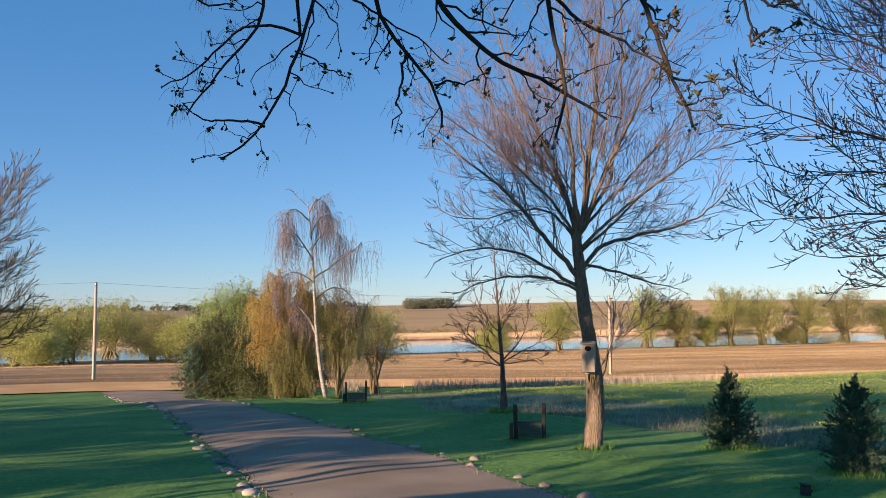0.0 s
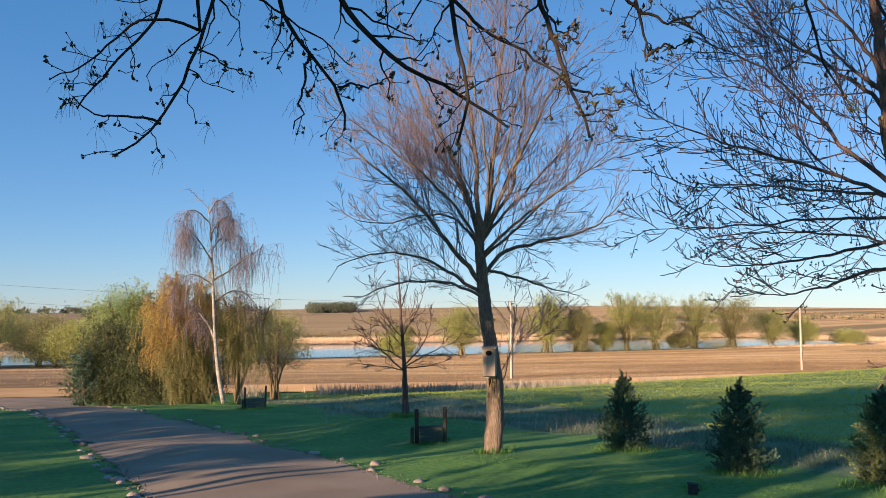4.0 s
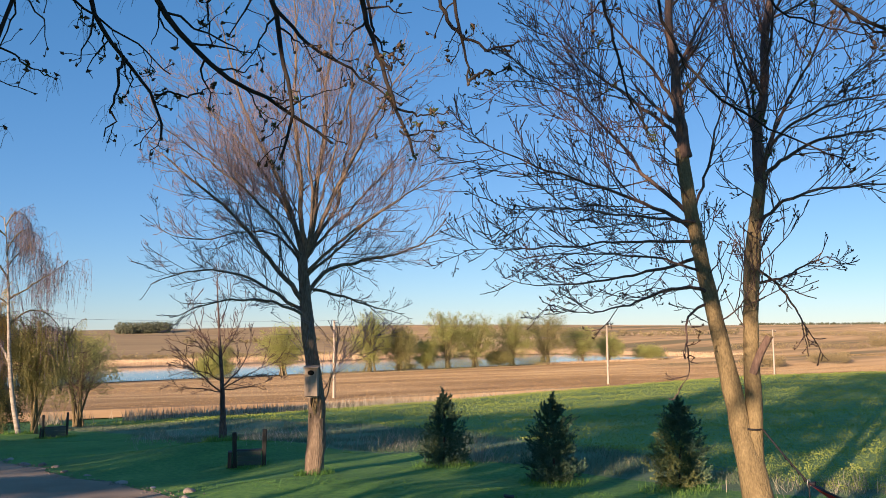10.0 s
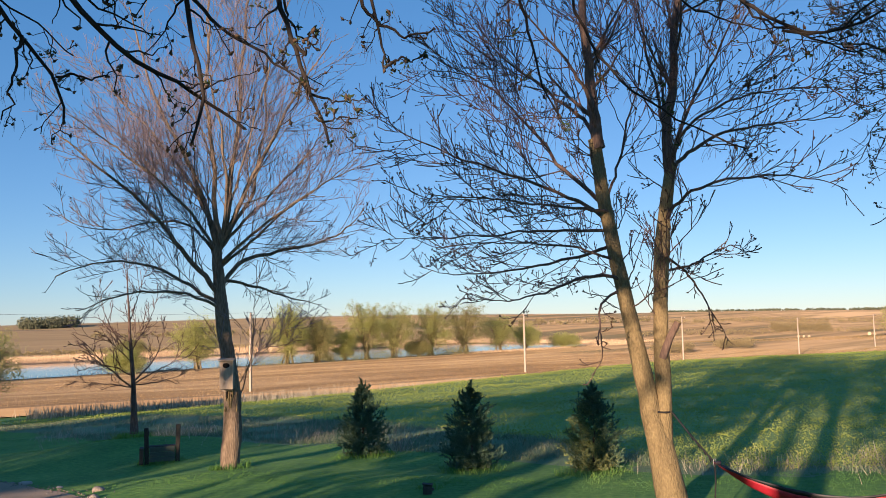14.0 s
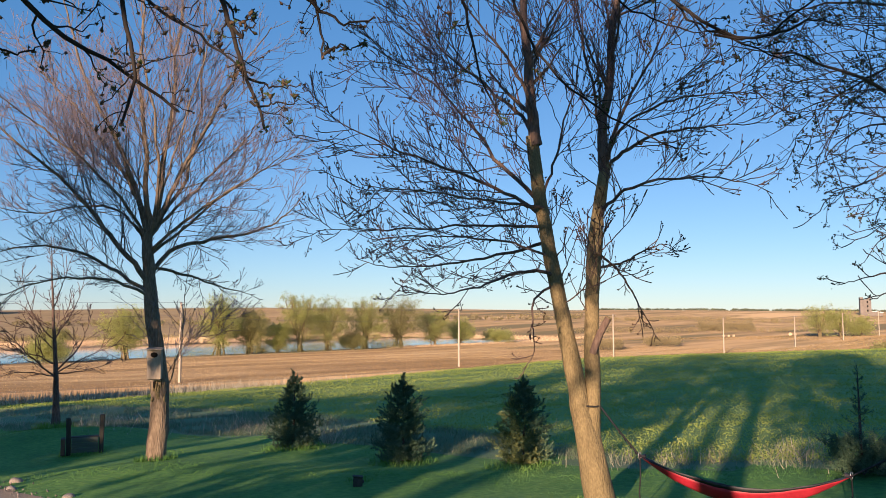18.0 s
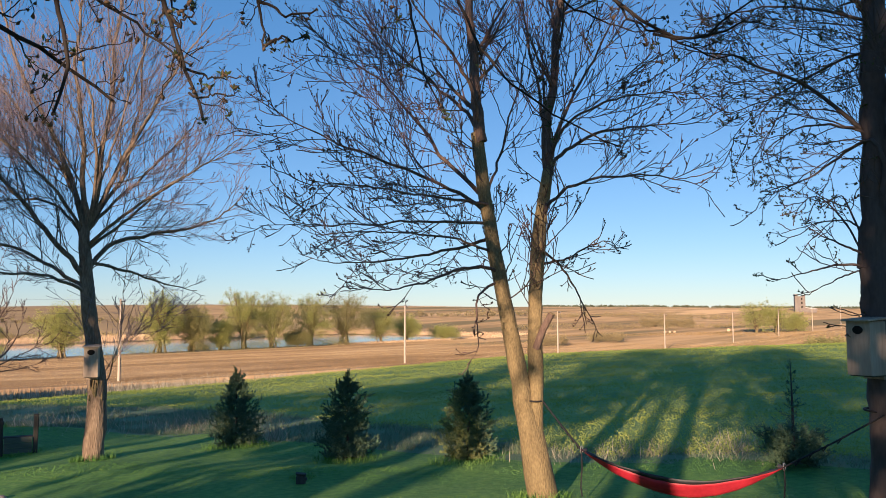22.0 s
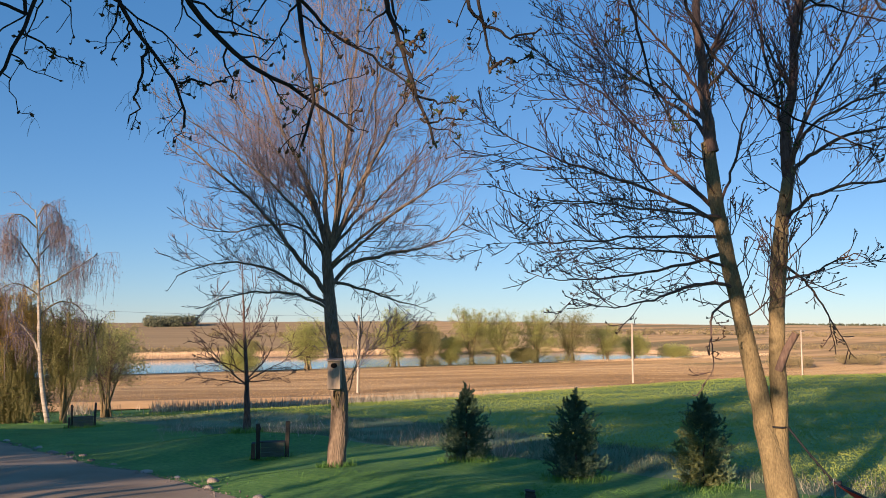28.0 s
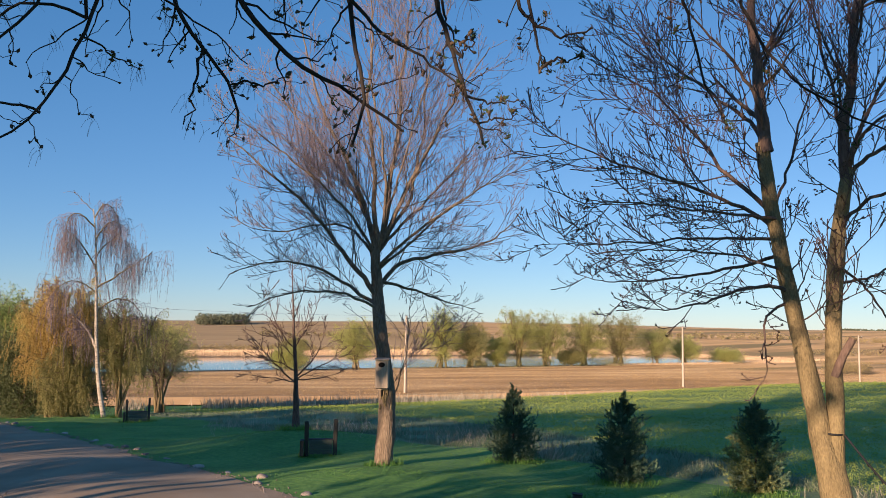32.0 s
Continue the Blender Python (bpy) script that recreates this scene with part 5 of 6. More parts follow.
# ---- hammock ----
def hammock():
    a, b = Vector((*polar(43.68, 10.3), 1.0)), Vector((*polar(56.3, 10.3), 0.9))
    a.z, b.z = 2.8 - 10.3 * math.tan(radians(9.44)), 2.8 - 10.3 * math.tan(radians(9.97))
    root = new("hammock")
    root.matrix_basis = Matrix.Translation(a)
    tagged(root, "red and charcoal nylon hammock hanging between two trees", "hammock")
    span = b - a
    n, m = 40, 19
    flat = Vector((-span.y, span.x, 0)).normalized()  # away from the house
    V = np.zeros((n, m, 3))
    rng = np.random.default_rng(2)
    for i in range(n):
        s = i / (n - 1)
        g = 4 * s * (1 - s)
        c = span * s
        wide = 0.03 + 0.17 * g ** 0.7
        for j in range(m):
            q = 2 * j / (m - 1) - 1
            p = c + flat * (wide * q) + Vector((0, 0, -0.43 * g + (0.23 if q < 0 else 0.13) * g * q * q))
            p.z += 0.012 * math.sin(7 * q + 9 * s) * g + rng.normal(0, 0.002)
            V[i, j] = p
    for nm, cols, mat in (("near_hem", (0, 2), M_CHAR), ("front_panel", (1, 14), M_RED), ("back_panel", (13, 19), M_CHAR)):
        W = V[:, cols[0]:cols[1]]
        k = W.shape[1]
        i = np.arange(n * k).reshape(n, k)
        F = np.stack([i[:-1, :-1], i[:-1, 1:], i[1:, 1:], i[1:, :-1]], -1).reshape(-1, 4)
        ob = piece(nm, raw_mesh(nm, W, F, mat, smooth=True), root)
        sm = ob.modifiers.new("thickness", "SOLIDIFY")
        sm.thickness = 0.006
    for p, q in ((Vector(), span * 0.03), (span, span * 0.97)):
        piece("gathered_end", raw_mesh("gathered_end", *tubes([[p, (p + q) / 2, q]], [[0.012, 0.02, 0.03]], 8), M_CHAR, smooth=True), root)
    for p in (Vector(), span):
        piece("carabiner", raw_mesh("carabiner", *tubes([[p + Vector((0.02 * math.cos(x), 0, 0.045 * math.sin(x))) for x in np.linspace(0, 6.28, 12)]], np.full((1, 12), 0.005), 5), M_METAL), root)
    return a, b


HOOK_A, HOOK_B = hammock()


def tree_strap(hook, knot, centre, radius, tail, label):
    root = new("hammock_strap")
    root.matrix_basis = Matrix.Translation(hook)
    tagged(root, label, "strap", "hammock straps")
    k = Vector(knot) - hook
    P = [Vector((0, 0, 0)), k * 0.25 + Vector((0, 0, -0.01)), k * 0.5 + Vector((0, 0, -0.015)), k]
    piece("strap", raw_mesh("strap", *tubes([P], np.full((1, 4), 0.011), 6), M_BLACK), root)
    for s in (0.1, 0.22, 0.36, 0.5):
        q = k * s
        piece("loop", raw_mesh("loop", *tubes([[q, q + Vector((0.01, 0, -0.05)), q + k * 0.06]], np.full((1, 3), 0.008), 5), M_BLACK), root)
    ring = [Vector((centre[0] + radius * math.cos(x), centre[1] + radius * math.sin(x), centre[2] + 0.01 * math.sin(x))) - hook for x in np.linspace(0, 6.2832, 25)]
    piece("tree_wrap", raw_mesh("tree_wrap", *tubes([ring], np.full((1, 25), 0.013), 6), M_BLACK), root)
    piece("tail", raw_mesh("tail", *tubes([[Vector((0, 0, 0)), Vector((0.005, 0, -tail * 0.4)), Vector((-0.01, 0.01, -tail * 0.8)), Vector((0, 0, -tail))]], np.full((1, 4), 0.009), 5), M_BLACK), root)


_c = Vector((*polar(40.5, 10.62), 1.64))
tree_strap(HOOK_A, _c + Vector((0.07, -0.09, 0)), _c, 0.112, 0.55, "black webbing strap tied round the twin-stemmed trunk")
_c = Vector((*polar(61.75, 10.9), 1.6))
tree_strap(HOOK_B, _c + Vector((-0.1, -0.16, 0)), _c, 0.165, 0.5, "black webbing strap tied round the dark trunk")


# ---- post-and-board stands on the lawn ----
def board_stand(at, w, h, label):
    root = new("wooden_stand")
    root.matrix_basis = at
    tagged(root, label, "wooden stand", "wooden stands on the lawn")
    for sx, hh in ((-1, h), (1, h * 1.06)):
        part("post", box(0.09, 0.09, hh, (sx * w / 2, 0, -0.02), 0.012, (0, sx * 1.0, 0)), M_DARKWOOD, root)
        part("post_cap", box(0.05, 0.13, 0.07, (sx * w / 2 + 0.02, 0, hh - 0.16), 0.008), M_DARKWOOD, root)
    part("side_board", box(0.08, 0.3, h * 0.44, (-w / 2 - 0.1, 0, 0), 0.008), M_DARKWOOD, root)
    for i in range(3):
        part("board", box(w - 0.1, 0.035, h * 0.128, (0, -0.06, 0.03 + i * h * 0.135), 0.006), M_BOARD, root)
    part("bench_top", box(w - 0.08, 0.2, 0.03, (0, 0.08, h * 0.42), 0.006), M_DARKWOOD, root)
    return root


board_stand(stand(7.5, 18.4), 0.6, 0.74, "dark weathered wooden stand with two posts and low boards")
board_stand(stand(-4.3, 37.5), 0.86, 0.95, "dark wooden two-post stand on the lawn near the birch")


# ---- small lawn box ----
def lawn_fixture():
    root = new("yard_hydrant_cover")
    root.matrix_basis = stand(24.8, 12.2) @ Matrix.Scale(0.85, 4)
    tagged(root, "small dark stump-like utility cover in the lawn", "utility cover")
    bm = box(0.16, 0.13, 0.17, (0, 0, -0.02), 0.025)
    part("body", bm, M_DARKWOOD, root)
    part("lid", box(0.18, 0.15, 0.025, (0, 0, 0.15), 0.01, (0, 6, 0)), M_DARKWOOD, root)
    part("spout", box(0.05, 0.06, 0.05, (0.08, -0.05, 0.06), 0.012), M_DARKWOOD, root)


lawn_fixture()


# ---- overhead boughs of the tree under which the camera stands ----
def overhead_tree():
    rng = np.random.default_rng(61)
    root = new("yard_tree")
    root.matrix_basis = pose(0, 0, 0)
    tagged(root, "dark yard tree whose drooping boughs hang overhead with new leaf tufts", "tree")
    foot = (-2.9, -1.2, float(height(-2.9, -1.2)) - 0.1)
    P = bezier([foot, (-2.8, -1.1, 3.0), (-2.6, -0.8, 6.0), (-2.4, -0.5, 9.0)], 16)[None]
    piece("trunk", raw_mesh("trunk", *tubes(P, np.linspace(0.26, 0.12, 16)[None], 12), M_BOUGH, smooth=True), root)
    tw, tips, seeds = [], [], []
    mains, mids = [], []
    for spec in BOUGHS_A + BOUGHS_B + BOUGHS_C + BOUGHS_D:
        r, *pts = spec
        k = 16
        Q = bezier(pts, k)[None]
        Q = jitter(rng, Q, np.array([0.010]))
        t = np.linspace(0, 1, k)
        R = (r * (1 - 0.62 * t))[None]
        V, F = tubes(Q, R, 7)
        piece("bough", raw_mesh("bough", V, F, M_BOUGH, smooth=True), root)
        if r >= 0.010 and len(pts) > 3:
            mains.append((pts[0], r))
        n = max(3, int(7 * np.linalg.norm(np.diff(Q[0], axis=0), axis=1).sum()))
        P1, R1, _ = sprout(rng, Q, R, n, (0.12, 0.32), (30, 75), -0.05, 0.02, 7, 0.25, 0.5, 0.05)
        R1 = np.maximum(R1, 0.0028)
        P2, R2, _ = sprout(rng, P1, R1, 2, (0.25, 0.6), (35, 70), 0.15, 0.15, 5, 0.3, 0.6, 0.05)
        R2 = np.maximum(R2, 0.0022)
        tw += [tubes(P1, R1, 5), tubes(P2, R2, 4)]
        mids.append(P1[rng.random(len(P1)) < 0.5][:, 4])
        tips += [P2[:, -1], P1[:, -1], Q[:, -1]]
    # the boughs spring from two great limbs overhead
    for end in ((-1.0, 4.2, 6.6), (1.2, 3.6, 6.4), (3.2, 3.0, 6.6)):
        B = bezier([(-2.6, -0.8, 5.4), (-1.4 + 0.4 * end[0], 1.2, 6.9), end], 12)[None]
        piece("great_limb", raw_mesh("great_limb", *tubes(B, np.linspace(0.12, 0.05, 12)[None], 8), M_BOUGH, smooth=True), root)
    for p, r in mains:
        p = np.array(p)
        e = min(((-1.0, 4.2, 6.6), (1.2, 3.6, 6.4), (3.2, 3.0, 6.6)), key=lambda q: np.linalg.norm(np.array(q) - p))
        B = bezier([e, (np.array(e) + p) / 2 + [0, 0, 0.3], p], 8)[None]
        piece("bough", raw_mesh("bough", *tubes(B, np.linspace(0.03, r, 8)[None], 7), M_BOUGH, smooth=True), root)
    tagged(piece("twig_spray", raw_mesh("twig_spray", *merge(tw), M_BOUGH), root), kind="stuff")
    E = np.concatenate(tips)
    E = E[rng.random(len(E)) < 0.8]
    tagged(piece("bud_scatter", raw_mesh("bud_scatter", *blobs(rng, E, 0.011), M_BUD), root), kind="stuff")
    tuft = E[rng.random(len(E)) < 0.22]
    Q = np.repeat(tuft, 7, 0) + rng.normal(0, 0.01, (len(tuft) * 7, 3))
    tagged(piece("leaf_tuft_spray", raw_mesh("leaf_tuft_spray", *leaves(rng, Q, 0.028, -0.3, 0.42), M_YOUNG), root, "tufts of small new leaves"), kind="stuff")
    # thread-like tassels under the twigs
    T = np.concatenate([E[rng.random(len(E)) < 0.35], np.concatenate(mids)])
    T = T[rng.random(len(T)) < 0.6]
    T = np.repeat(T, 7, 0) + rng.normal(0, 0.025, (len(T) * 7, 3))
    L = rng.uniform(0.04, 0.11, len(T))
    t = np.linspace(0, 1, 4)
    H = np.repeat(T[:, None], 4, 1)
    H[:, :, 2] -= L[:, None] * t
    H[:, :, :2] += rng.normal(0, 0.035, (len(T), 1, 2)) * np.sqrt(t)[None, :, None]
    tagged(piece("tassel_fringe", raw_mesh("tassel_fringe", *tubes(H, np.full((len(T), 4), 0.0009), 3), M_BUD), root, "thin hanging flower tassels"), kind="stuff")


overhead_tree()


# ---- grass, crop, stubble, reeds ----
def blades(rng, X, Y, high, wide, lean=0.35, lift=-0.01, face=None):
    """Upright blades at plan positions: one bent triangle pair each, turned at random."""
    n = len(X)
    Z = height(X, Y) + lift
    a = rng.uniform(0, 2 * np.pi, n) if face is None else np.radians(rng.normal(face, 14, n))
    h = np.asarray(high) * rng.uniform(0.55, 1.25, n)
    w = np.asarray(wide) * rng.uniform(0.7, 1.3, n)
    base = np.stack([X, Y, Z], -1)
    side = np.stack([np.cos(a), np.sin(a), 0 * a], -1) * w[:, None] / 2
    tip = base + np.stack([rng.normal(0, lean, n) * h, rng.normal(0, lean, n) * h, h], -1)
    V = np.stack([base - side, base + side, tip], 1)
    F = np.arange(3 * n).reshape(n, 3)
    return V.reshape(-1, 3), F


def scatter(rng, n, az, r, power=1.0):
    """Plan positions over a sector, thinning with distance."""
    A = np.radians(rng.uniform(*az, n))
    q = rng.random(n)
    R = r[0] * (r[1] / r[0]) ** q if power == 1 else (r[0] ** power + q * (r[1] ** power - r[0] ** power)) ** (1 / power)
    return R * np.sin(A), R * np.cos(A), R


def drive_mask(X, Y):
    left, right = np.array(DRIVE_LEFT), np.array(DRIVE_RIGHT)
    return (X > np.interp(Y, left[:, 1], left[:, 0]) - 0.05) & (X < np.interp(Y, right[:, 1], right[:, 0]) + 0.05)


def clumpy(X, Y, scale, share):
    v = np.array([noise.noise(Vector((x * scale, y * scale, 3.3))) for x, y in zip(X, Y)])
    return v > np.quantile(v, 1 - share)


def build_stuff():
    rng = np.random.default_rng(90)
    X, Y, R = scatter(rng, 260000, (-34, 66), (8.5, 62))
    u, d = ud(X, Y)
    ok = ~drive_mask(X, Y) & ~in_crop(u, d, X, Y) & ~(in_dry(X, Y) & (rng.random(len(X)) < 0.6)) & (d < ROAD_NEAR - 1)
    X, Y, R = X[ok], Y[ok], R[ok]
    V, F = blades(rng, X, Y, 0.02 + 0.0004 * R, 0.004 + 0.0004 * R, 0.8, face=-45)
    tagged(new("lawn_grass", raw_mesh("lawn_grass", V, F, M_BLADE)), "short mown green lawn grass", "grass", kind="stuff")

    X, Y, R = scatter(rng, 270000, (-6, 70), (12.5, 110))
    u, d = ud(X, Y)
    ok = in_crop(u, d, X, Y)
    X, Y, R = X[ok], Y[ok], R[ok]
    Q = np.stack([X, Y, height(X, Y) + rng.uniform(0.01, 0.09, len(X))], -1)
    V, F = leaves(rng, Q, 0.014 + 0.0011 * R, -0.4, 0.75)
    tagged(new("crop_leaves", raw_mesh("crop_leaves", V, F, M_CROPLEAF)), "low leafy green forage crop in the sown field", "crop", kind="stuff")

    # unmown dry grass between lawn and crop, and round the spruces
    parts = []
    X, Y, R = scatter(rng, 160000, (-4, 66), (12, 60))
    ok = in_dry(X, Y) & ((heading(X, Y) < 40) | (rng.random(len(X)) < 0.45))
    X, Y, R = X[ok], Y[ok], R[ok]
    ok = clumpy(X, Y, 0.5, 0.8)
    X, Y, R = X[ok], Y[ok], R[ok]
    tagged(new("unmown_grass", raw_mesh("unmown_grass", *blades(rng, X, Y, np.where(heading(X, Y) > 40, 0.1, 0.14), 0.006 + 0.0005 * R, 0.6), M_DULL)), "dull grey-green unmown grass beyond the lawn", "grass", kind="stuff")
    for az, r, wa, wr, n, h in ((2.0, 31, 1.0, 1.5, 260, 0.35), (9.5, 25.5, 1.6, 1.5, 300, 0.45), (18.0, 55, 2.2, 3, 700, 0.8), (22.8, 18.4, 0.4, 0.4, 130, 0.6), (16.5, 23, 2.0, 1.2, 320, 0.4),
                                (46.0, 14.6, 1.2, 0.5, 130, 0.28), (48.5, 14.6, 0.8, 0.5, 80, 0.28), (53.5, 15.4, 1.5, 0.9, 330, 0.28), (42, 14.2, 1.2, 0.4, 50, 0.3)  ):
        n = int(n * 1.1)
        A = rng.normal(az, wa, n)
        Q = rng.normal(r, wr, n)
        parts.append(blades(rng, Q * np.sin(np.radians(A)), Q * np.cos(np.radians(A)), h * rng.uniform(0.3, 1.2, n), 0.005 + 0.0003 * r, 0.42))
    tagged(new("dry_grass", raw_mesh("dry_grass", *merge(parts), M_STRAW)), "tall pale dry grass left unmown at the field edge", "dry grass", kind="stuff")

    # longer grass that the mower leaves round trunks and posts
    tufts = []
    for az, r, wide, n, h in ((11.71, 16.4, 0.30, 700, 0.16), (5.69, 23.0, 0.35, 600, 0.2), (-6.32, 44.0, 0.5, 500, 0.25), (7.35, 18.55, 0.35, 500, 0.12), (20.49, 17.4, 0.5, 600, 0.16),
                              (27.72, 15.1, 0.5, 600, 0.16), (35.9, 14.2, 0.5, 500, 0.16), (40.9, 10.6, 0.3, 500, 0.14), (-4.3, 37.5, 0.6, 500, 0.18), (24.96, 12.6, 0.15, 160, 0.1)):
        x, y = polar(az, r)
        n, h = int(n * 0.55), h * 0.75
        a, q = rng.uniform(0, 6.283, n), wide * rng.uniform(0.5, 1.35, n)
        tufts.append(blades(rng, x + q * np.cos(a), y + q * np.sin(a), h, 0.006 + 0.0006 * r, 0.35))
    tagged(new("tuft_grass", raw_mesh("tuft_grass", *merge(tufts), M_BLADE)), "longer green grass tufts round trunks and posts", "grass", kind="stuff")

    # verge by the road
    n = 16000
    U, D = rng.uniform(14, 160, n), rng.normal(63.3, 1.1, n)
    X, Y = xy(U, D)
    ok = clumpy(X, Y, 0.12, 0.6)
    tagged(new("verge_grass", raw_mesh("verge_grass", *blades(rng, X[ok], Y[ok], 0.85, 0.05, 0.25), M_STRAW)), "straw-coloured grass along the road verge", "grass", kind="stuff")

    # stubble in rows
    n = 160000
    D = ROAD_FAR + 3 + 0.76 * np.floor((rng.random(n) ** 1.4) * (POND_NEAR - 8 - ROAD_FAR - 3) / 0.76)
    U = rng.uniform(-75, 215, n)
    ok = np.abs(np.degrees(np.arctan2(*xy(U, D))) - 16) < 50
    U, D = U[ok], D[ok] + rng.normal(0, 0.07, ok.sum())
    X, Y = xy(U, D)
    tagged(new("corn_stubble", raw_mesh("corn_stubble", *blades(rng, X, Y, 0.15, 0.04, 0.6, face=-50), M_STALK)), "cut pale corn stubble standing in rows", "stubble", kind="stuff")

    # dry pasture and fallow on the far slopes
    X, Y, R = scatter(rng, 150000, (-36, 70), (106, 330))
    u, d = ud(X, Y)
    ok = (((d > POND_FAR + 14) | ((u > 275) & (d > 84))) & (d > 84)) | ((u > 60) & (d < ROAD_NEAR - 2)) | ((u > 275) & (d > ROAD_FAR)) | ((u > 136) & (d > ROAD_NEAR - 3) & (d < ROAD_FAR + 4))
    ok &= (d < 300) | (heading(X, Y) > 17 + 1.5 * np.sin(d / 90))
    X, Y, R = X[ok], Y[ok], R[ok]
    tagged(new("pasture_grass", raw_mesh("pasture_grass", *blades(rng, X, Y, 0.00038 * R + 0.04, 0.0022 * R, 0.18, face=-50), M_PASTURE)), "dry tan pasture grass on the far slopes", "grass", kind="stuff")

    # reeds round the pond
    n = 70000
    U = rng.uniform(-190, 300, n)
    D = np.where(rng.random(n) < 0.8, rng.normal(POND_FAR + 12, 7, n), rng.normal(POND_NEAR - 2, 1.6, n))
    D = np.where((U > 262) | (U < -150), rng.uniform(POND_NEAR, POND_FAR + 25, n), D)
    D = np.where((D < POND_NEAR) & (U < 262), POND_FAR + 8 + (D - POND_NEAR), D)
    X, Y = xy(U, D)
    hh = np.where(D > POND_FAR - 10, 1.7, 0.7)
    tagged(new("reeds", raw_mesh("reeds", *blades(rng, X, Y, hh, 0.11, 0.2, face=-50), M_REED)), "pale dry reeds round the pond", "reeds", kind="stuff")

    # loose gravel along the driveway's edges
    bits = []
    for edge in (DRIVE_LEFT, DRIVE_RIGHT):
        line = along(edge, 600)[60:520]
        P = line[rng.integers(0, len(line), 800)] + rng.normal(0, 0.13, (800, 2))
        bits.append(blobs(rng, np.concatenate([P, (height(P[:, 0], P[:, 1]) + 0.02)[:, None]], 1), 0.016))
    tagged(new("loose_gravel", raw_mesh("loose_gravel", *merge(bits), M_STONE)), "loose gravel along the driveway's edges", "gravel", kind="stuff")

    # brush and marsh grass on the near bank
    n = 5000
    U, D = rng.uniform(170, 262, n), rng.normal(POND_NEAR - 5, 1.2, n)
    X, Y = xy(U, D)
    tagged(new("marsh_grass", raw_mesh("marsh_grass", *blades(rng, X, Y, 0.6, 0.10, 0.25, face=-50), M_REED)), "tan marsh grass on the pond's near bank", "grass", kind="stuff")
    m, n = 90, 16000
    U, D = rng.uniform(95, 175, m), rng.normal(POND_NEAR - 5, 2.5, m)
    X, Y = xy(U, D)
    own = rng.integers(0, m, n)
    Q = np.stack([X[own], Y[own], height(X, Y)[own]], -1) + rng.normal(0, 1, (n, 3)) * [1.6, 1.6, 0.9] + [0, 0, 1.0]
    tagged(new("bank_brush", raw_mesh("bank_brush", *leaves(rng, Q, 0.22, 0, 0.6), M_OLIVE)), "low olive brush along the pond's bank", "brush", kind="stuff")


build_stuff()


# ---- far country ----
def far_wood(name, az0, az1, r, high, n, mat, label, leaf=2.2, base=0.0, seed=1):
    rng = np.random.default_rng(seed)
    m = max(6, n // 22)
    A = rng.uniform(az0, az1, m)
    Rr = r * rng.uniform(0.97, 1.05, m)
    cx, cy = Rr * np.sin(np.radians(A)), Rr * np.cos(np.radians(A))
    hh = high * rng.uniform(0.45, 1.1, m)
    own = rng.integers(0, m, n)
    q = rng.normal(0, 1, (n, 3))
    q /= np.linalg.norm(q, axis=1, keepdims=True)
    q *= rng.random((n, 1)) ** 0.4
    P = np.stack([cx[own], cy[own], height(cx, cy)[own] + base], -1) + q * (hh[own] * 0.5)[:, None] * [1.0, 1.0, 0.95] + np.array([0, 0, 1.0]) * (hh[own] * 0.5)[:, None]
    return tagged(new(name, raw_mesh(name, *leaves(rng, P, leaf, 0, 0.8), mat)), label, "woodland", kind="stuff")


far_wood("far_grove", -0.9, 2.2, 1000, 13, 7500, M_FARWOOD, "dark distant grove on the skyline", 1.8, seed=1)
far_wood("far_woodland", -34, -4, 1500, 12, 6000, M_FARWOOD, "hazy distant tree line on the skyline", 3.4, seed=2)
far_wood("far_woodland", 40, 66, 2400, 6, 16000, M_FARWOOD, "hazy distant tree line across the hills", 3.0, seed=3)
for _az, _r, _h, _w, _s in ((54.7, 310, 10.5, 12.0, 4), (55.9, 314, 9.5, 12.0, 14), (57.0, 322, 6.5, 11.0, 15)):
    leafy_tree("thicket_tree", stand(_az, _r), "yellow-green leafing tree below the old silo", "tree", _s, _h, _w, M_WILLOW, 0.34, 5200, 6, 0.03, clumps=70, puff=(0.05, 0.11))
far_wood("far_thicket", 47.5, 50.8, 430, 5.0, 7500, M_SCRUB, "low olive bushes in the far pasture", 0.4, seed=5)
far_wood("far_thicket", 44.0, 46.2, 250, 3.6, 4500, M_SCRUB, "brown-green bush beyond the road", 0.24, seed=6)
far_wood("far_thicket", 40.0, 42.5, 225, 3.6, 4500, M_SCRUB, "leafing bushes beyond the road", 0.24, seed=7)
far_wood("far_thicket", 57.5, 60.5, 230, 3.0, 2200, M_OLIVE, "low yellow-green bushes behind the crop field", 0.35, seed=8)
far_wood("far_hedge", 3.0, 40.0, 620, 4.5, 6500, M_BRUSH, "thin brown-green scrub beyond the pond", 1.1, seed=9)
far_wood("far_hedge", -34.0, -3.0, 330, 8.0, 6500, M_WILLOW, "yellow-green willows beyond the pond", 1.4, seed=10)
far_wood("far_hedge", -3.0, 13.0, 345, 2.6, 6500, M_SCRUB, "olive-brown scrub behind the pond's reeds", 0.5, seed=13)
far_wood("far_hedge", 41.0, 55.0, 560, 3.4, 8500, M_SCRUB, "thin scrub line across the far pasture", 0.42, seed=11)
far_wood("far_hedge", 38.5, 54.0, 400, 2.4, 7000, M_SCRUB, "low scrub line beyond the pond", 0.3, seed=12)


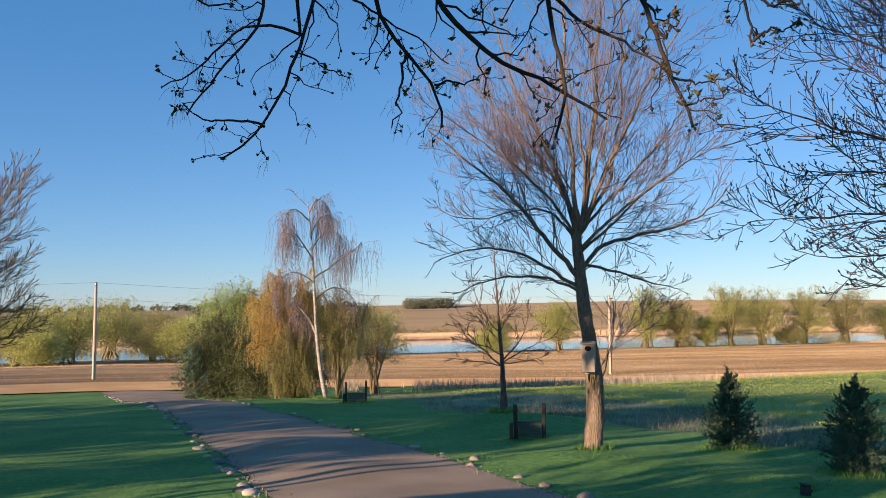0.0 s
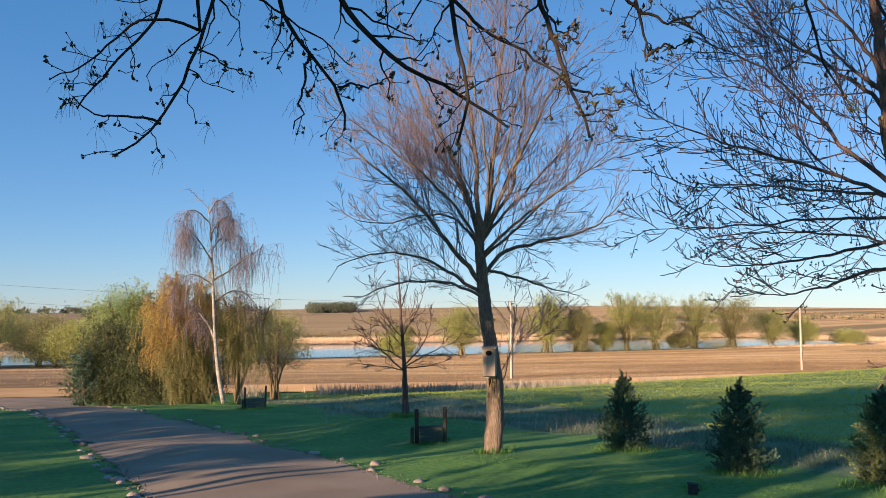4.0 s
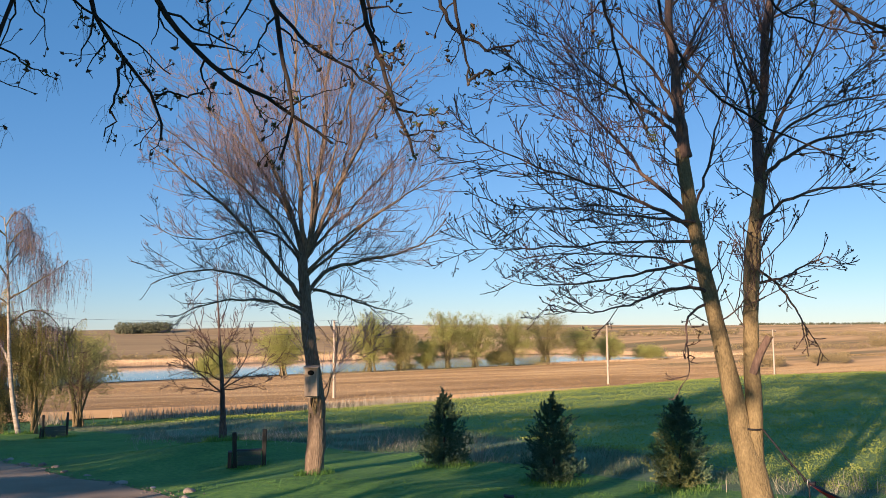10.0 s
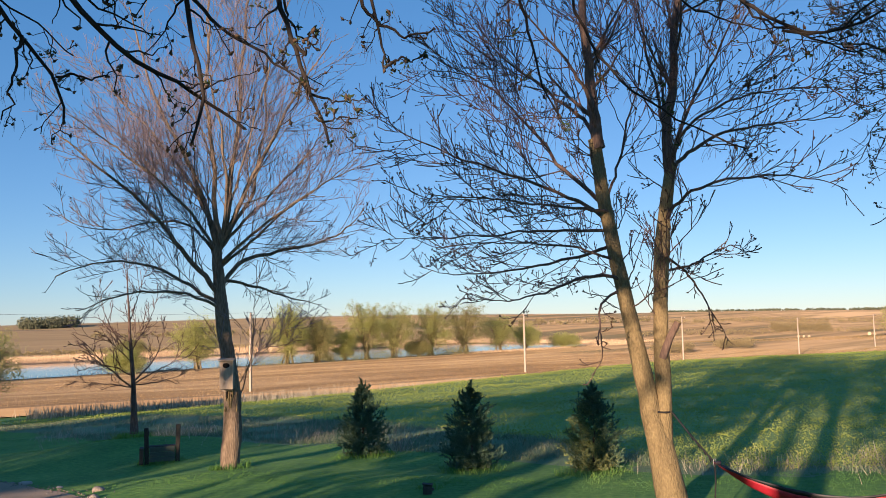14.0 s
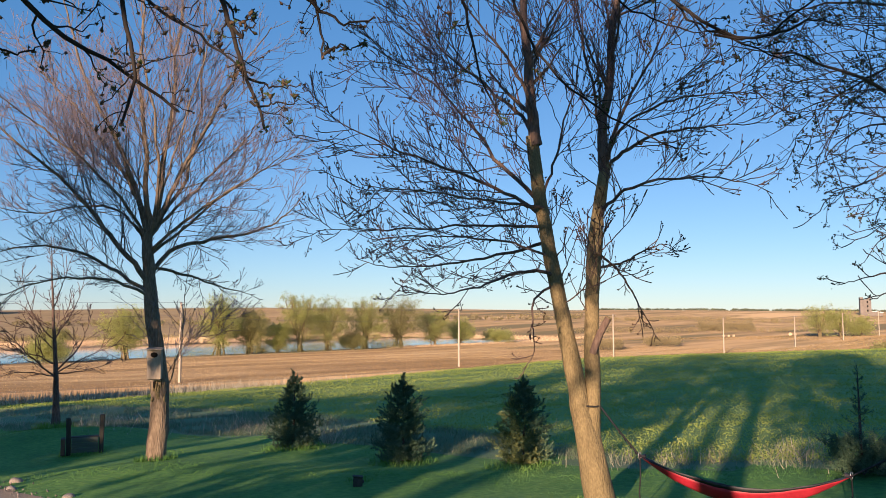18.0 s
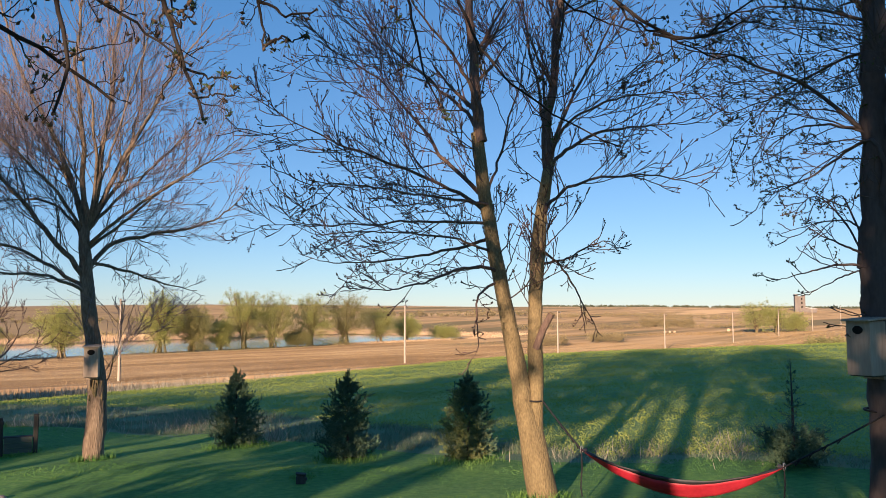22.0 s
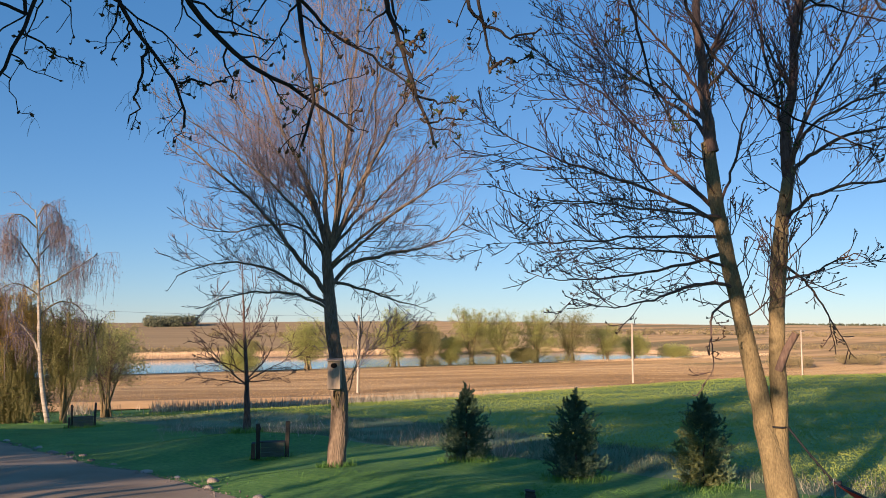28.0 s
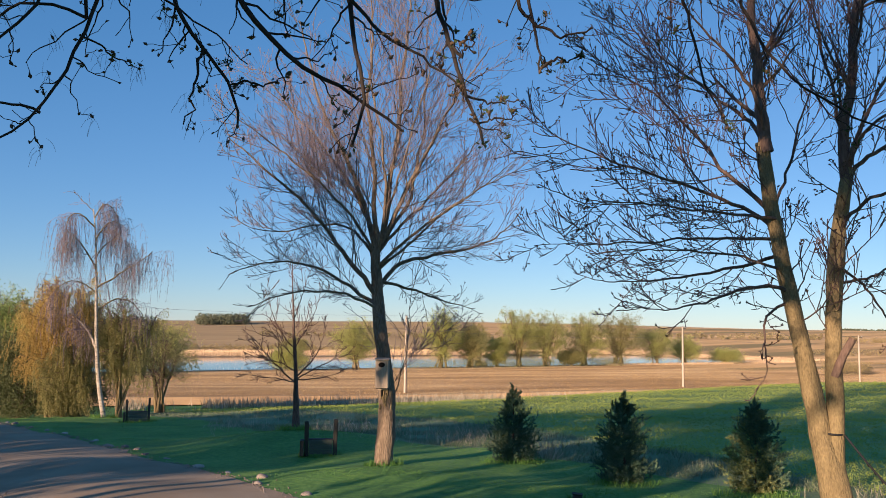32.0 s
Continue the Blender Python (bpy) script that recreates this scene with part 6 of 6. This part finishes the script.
def marker_board():
    root = new("marker_board")
    root.matrix_basis = stand(44.85, 137.0)
    tagged(root, "small white board on a short post by the road", "marker")
    part("post", box(0.08, 0.08, 0.7, (0, 0, -0.1), 0.01), M_DARKWOOD, root)
    part("board", box(0.75, 0.05, 0.42, (0, -0.08, 0.5), 0.01), M_WALL, root)


marker_board()


def old_silo():
    root = new("old_silo")
    x, y = polar(57.3, 800)
    root.matrix_basis = pose(x, y, float(height(x, y)) + 1.0, 0, 0, -50) @ Matrix.Scale(1.15, 4)
    tagged(root, "old square grey concrete silo on the far hillside", "silo")
    part("wall", box(7.5, 6.5, 12.5, (0, 0, -1.5), 0.1), M_GREYPAINT, root)
    for i in range(3):
        part("window_opening", box(1.0, 0.3, 1.5, (1.2, -3.2, 2.0 + 3.2 * i), 0.02), M_HOLE, root)
    part("parapet", box(2.2, 6.7, 1.6, (-2.7, 0, 11.0), 0.05), M_GREYPAINT, root)
    part("parapet", box(2.4, 6.7, 1.1, (2.6, 0, 11.0), 0.05), M_GREYPAINT, root)
    part("lean_to_roof", box(9, 6, 0.4, (7.5, 0, 1.6), 0.05, (0, 9, 0)), M_METAL, root)
    part("lean_to_wall", box(8, 5.6, 3.2, (7.4, 0, -1.5), 0.05), M_GREYPAINT, root)


old_silo()


def bales():
    first = None
    for az, r, k in ((53.0, 330, 0), (53.3, 331, 1), (49.3, 330, 2), (49.6, 329, 3), (49.0, 332, 4)):
        if first is None:
            bm = bmesh.new()
            bmesh.ops.create_cone(bm, cap_ends=True, segments=18, radius1=0.85, radius2=0.85, depth=1.5, matrix=pose(0, 0, 0.85, 90))
            bmesh.ops.bevel(bm, geom=[e for e in bm.edges if len(e.link_faces) == 2 and any(len(f.verts) > 4 for f in e.link_faces)], offset=0.1, segments=2, affect="EDGES")
            me = bpy.data.meshes.new("straw_bale")
            bm.to_mesh(me)
            bm.free()
            me.materials.append(M_REED)
            first = new("straw_bale", me)
            first.matrix_basis = stand(az, r) @ Matrix.Scale(0.7, 4)
            tagged(first, "round pale straw bale in the far field", "bale", "bales in the far field")
        else:
            copy_thing(first, stand(az, r, turn=20.0 * k) @ Matrix.Scale(0.7, 4))


bales()


# ---- unseen trees added behind to cast the shade over the lawn ----
def windbreak():
    rng = np.random.default_rng(70)
    sx, sy = math.sin(radians(SUN_TO)), math.cos(radians(SUN_TO))
    # Spots, heights and crown bases are set by where shade should fall.
    rows = [(-60, -12, 3.8, 7, 0.1, 1500), (-52, -11, 4.1, 7, 0.1, 1500), (-44, -13, 4.7, 8, 0.1, 1500), (-37, -14, 5.8, 7.5, 0.1, 2200), (-29.5, -13, 7.6, 7.5, 0.15, 3400),
            (-25.8, -9, 6.3, 6.0, 0.1, 2600), (-22, -15, 8.0, 7.0, 0.2, 3200), (-15.5, -15, 8.4, 6.0, 0.5, 2000), (4.5, -20, 10.8, 5.0, 0.62, 1100), (10.5, -17, 8.8, 5.0, 0.6, 1000),
            (-15.0, -11, 5.9, 4.6, 0.1, 1700), (-6.4, -11, 4.2, 5.0, 0.1, 1300), (2.8, -11, 5.9, 4.2, 0.1, 1500),
            (-5.0, -20, 16.0, 9.0, 0.64, 1700), (-11.7, -5.5, 8.1, 5.4, 0.64, 1900), (-1.2, -7.0, 9.6, 5.0, 0.66, 650), (-7.9, -5.5, 5.8, 4.0, 0.55, 1300), (2.0, -9.0, 12.5, 5.0, 0.5, 1100), (-4.8, -5.5, 7.0, 6.0, 0.58, 1250), (1.0, -6.0, 6.8, 5.0, 0.60, 520)]
    for i, (w, s, h, wide, base, count) in enumerate(rows):
        x, y = w * sy + s * sx, -w * sx + s * sy
        leafy_tree("windbreak_tree", pose(*on_ground(x, y), 0, 0, 0), "unseen half-leafed tree added to shade the lawn", "tree", 700 + i, h, wide, M_CEDAR, 0.42, count, 3, base,
                   group="windbreak trees", clumps=40)


windbreak()
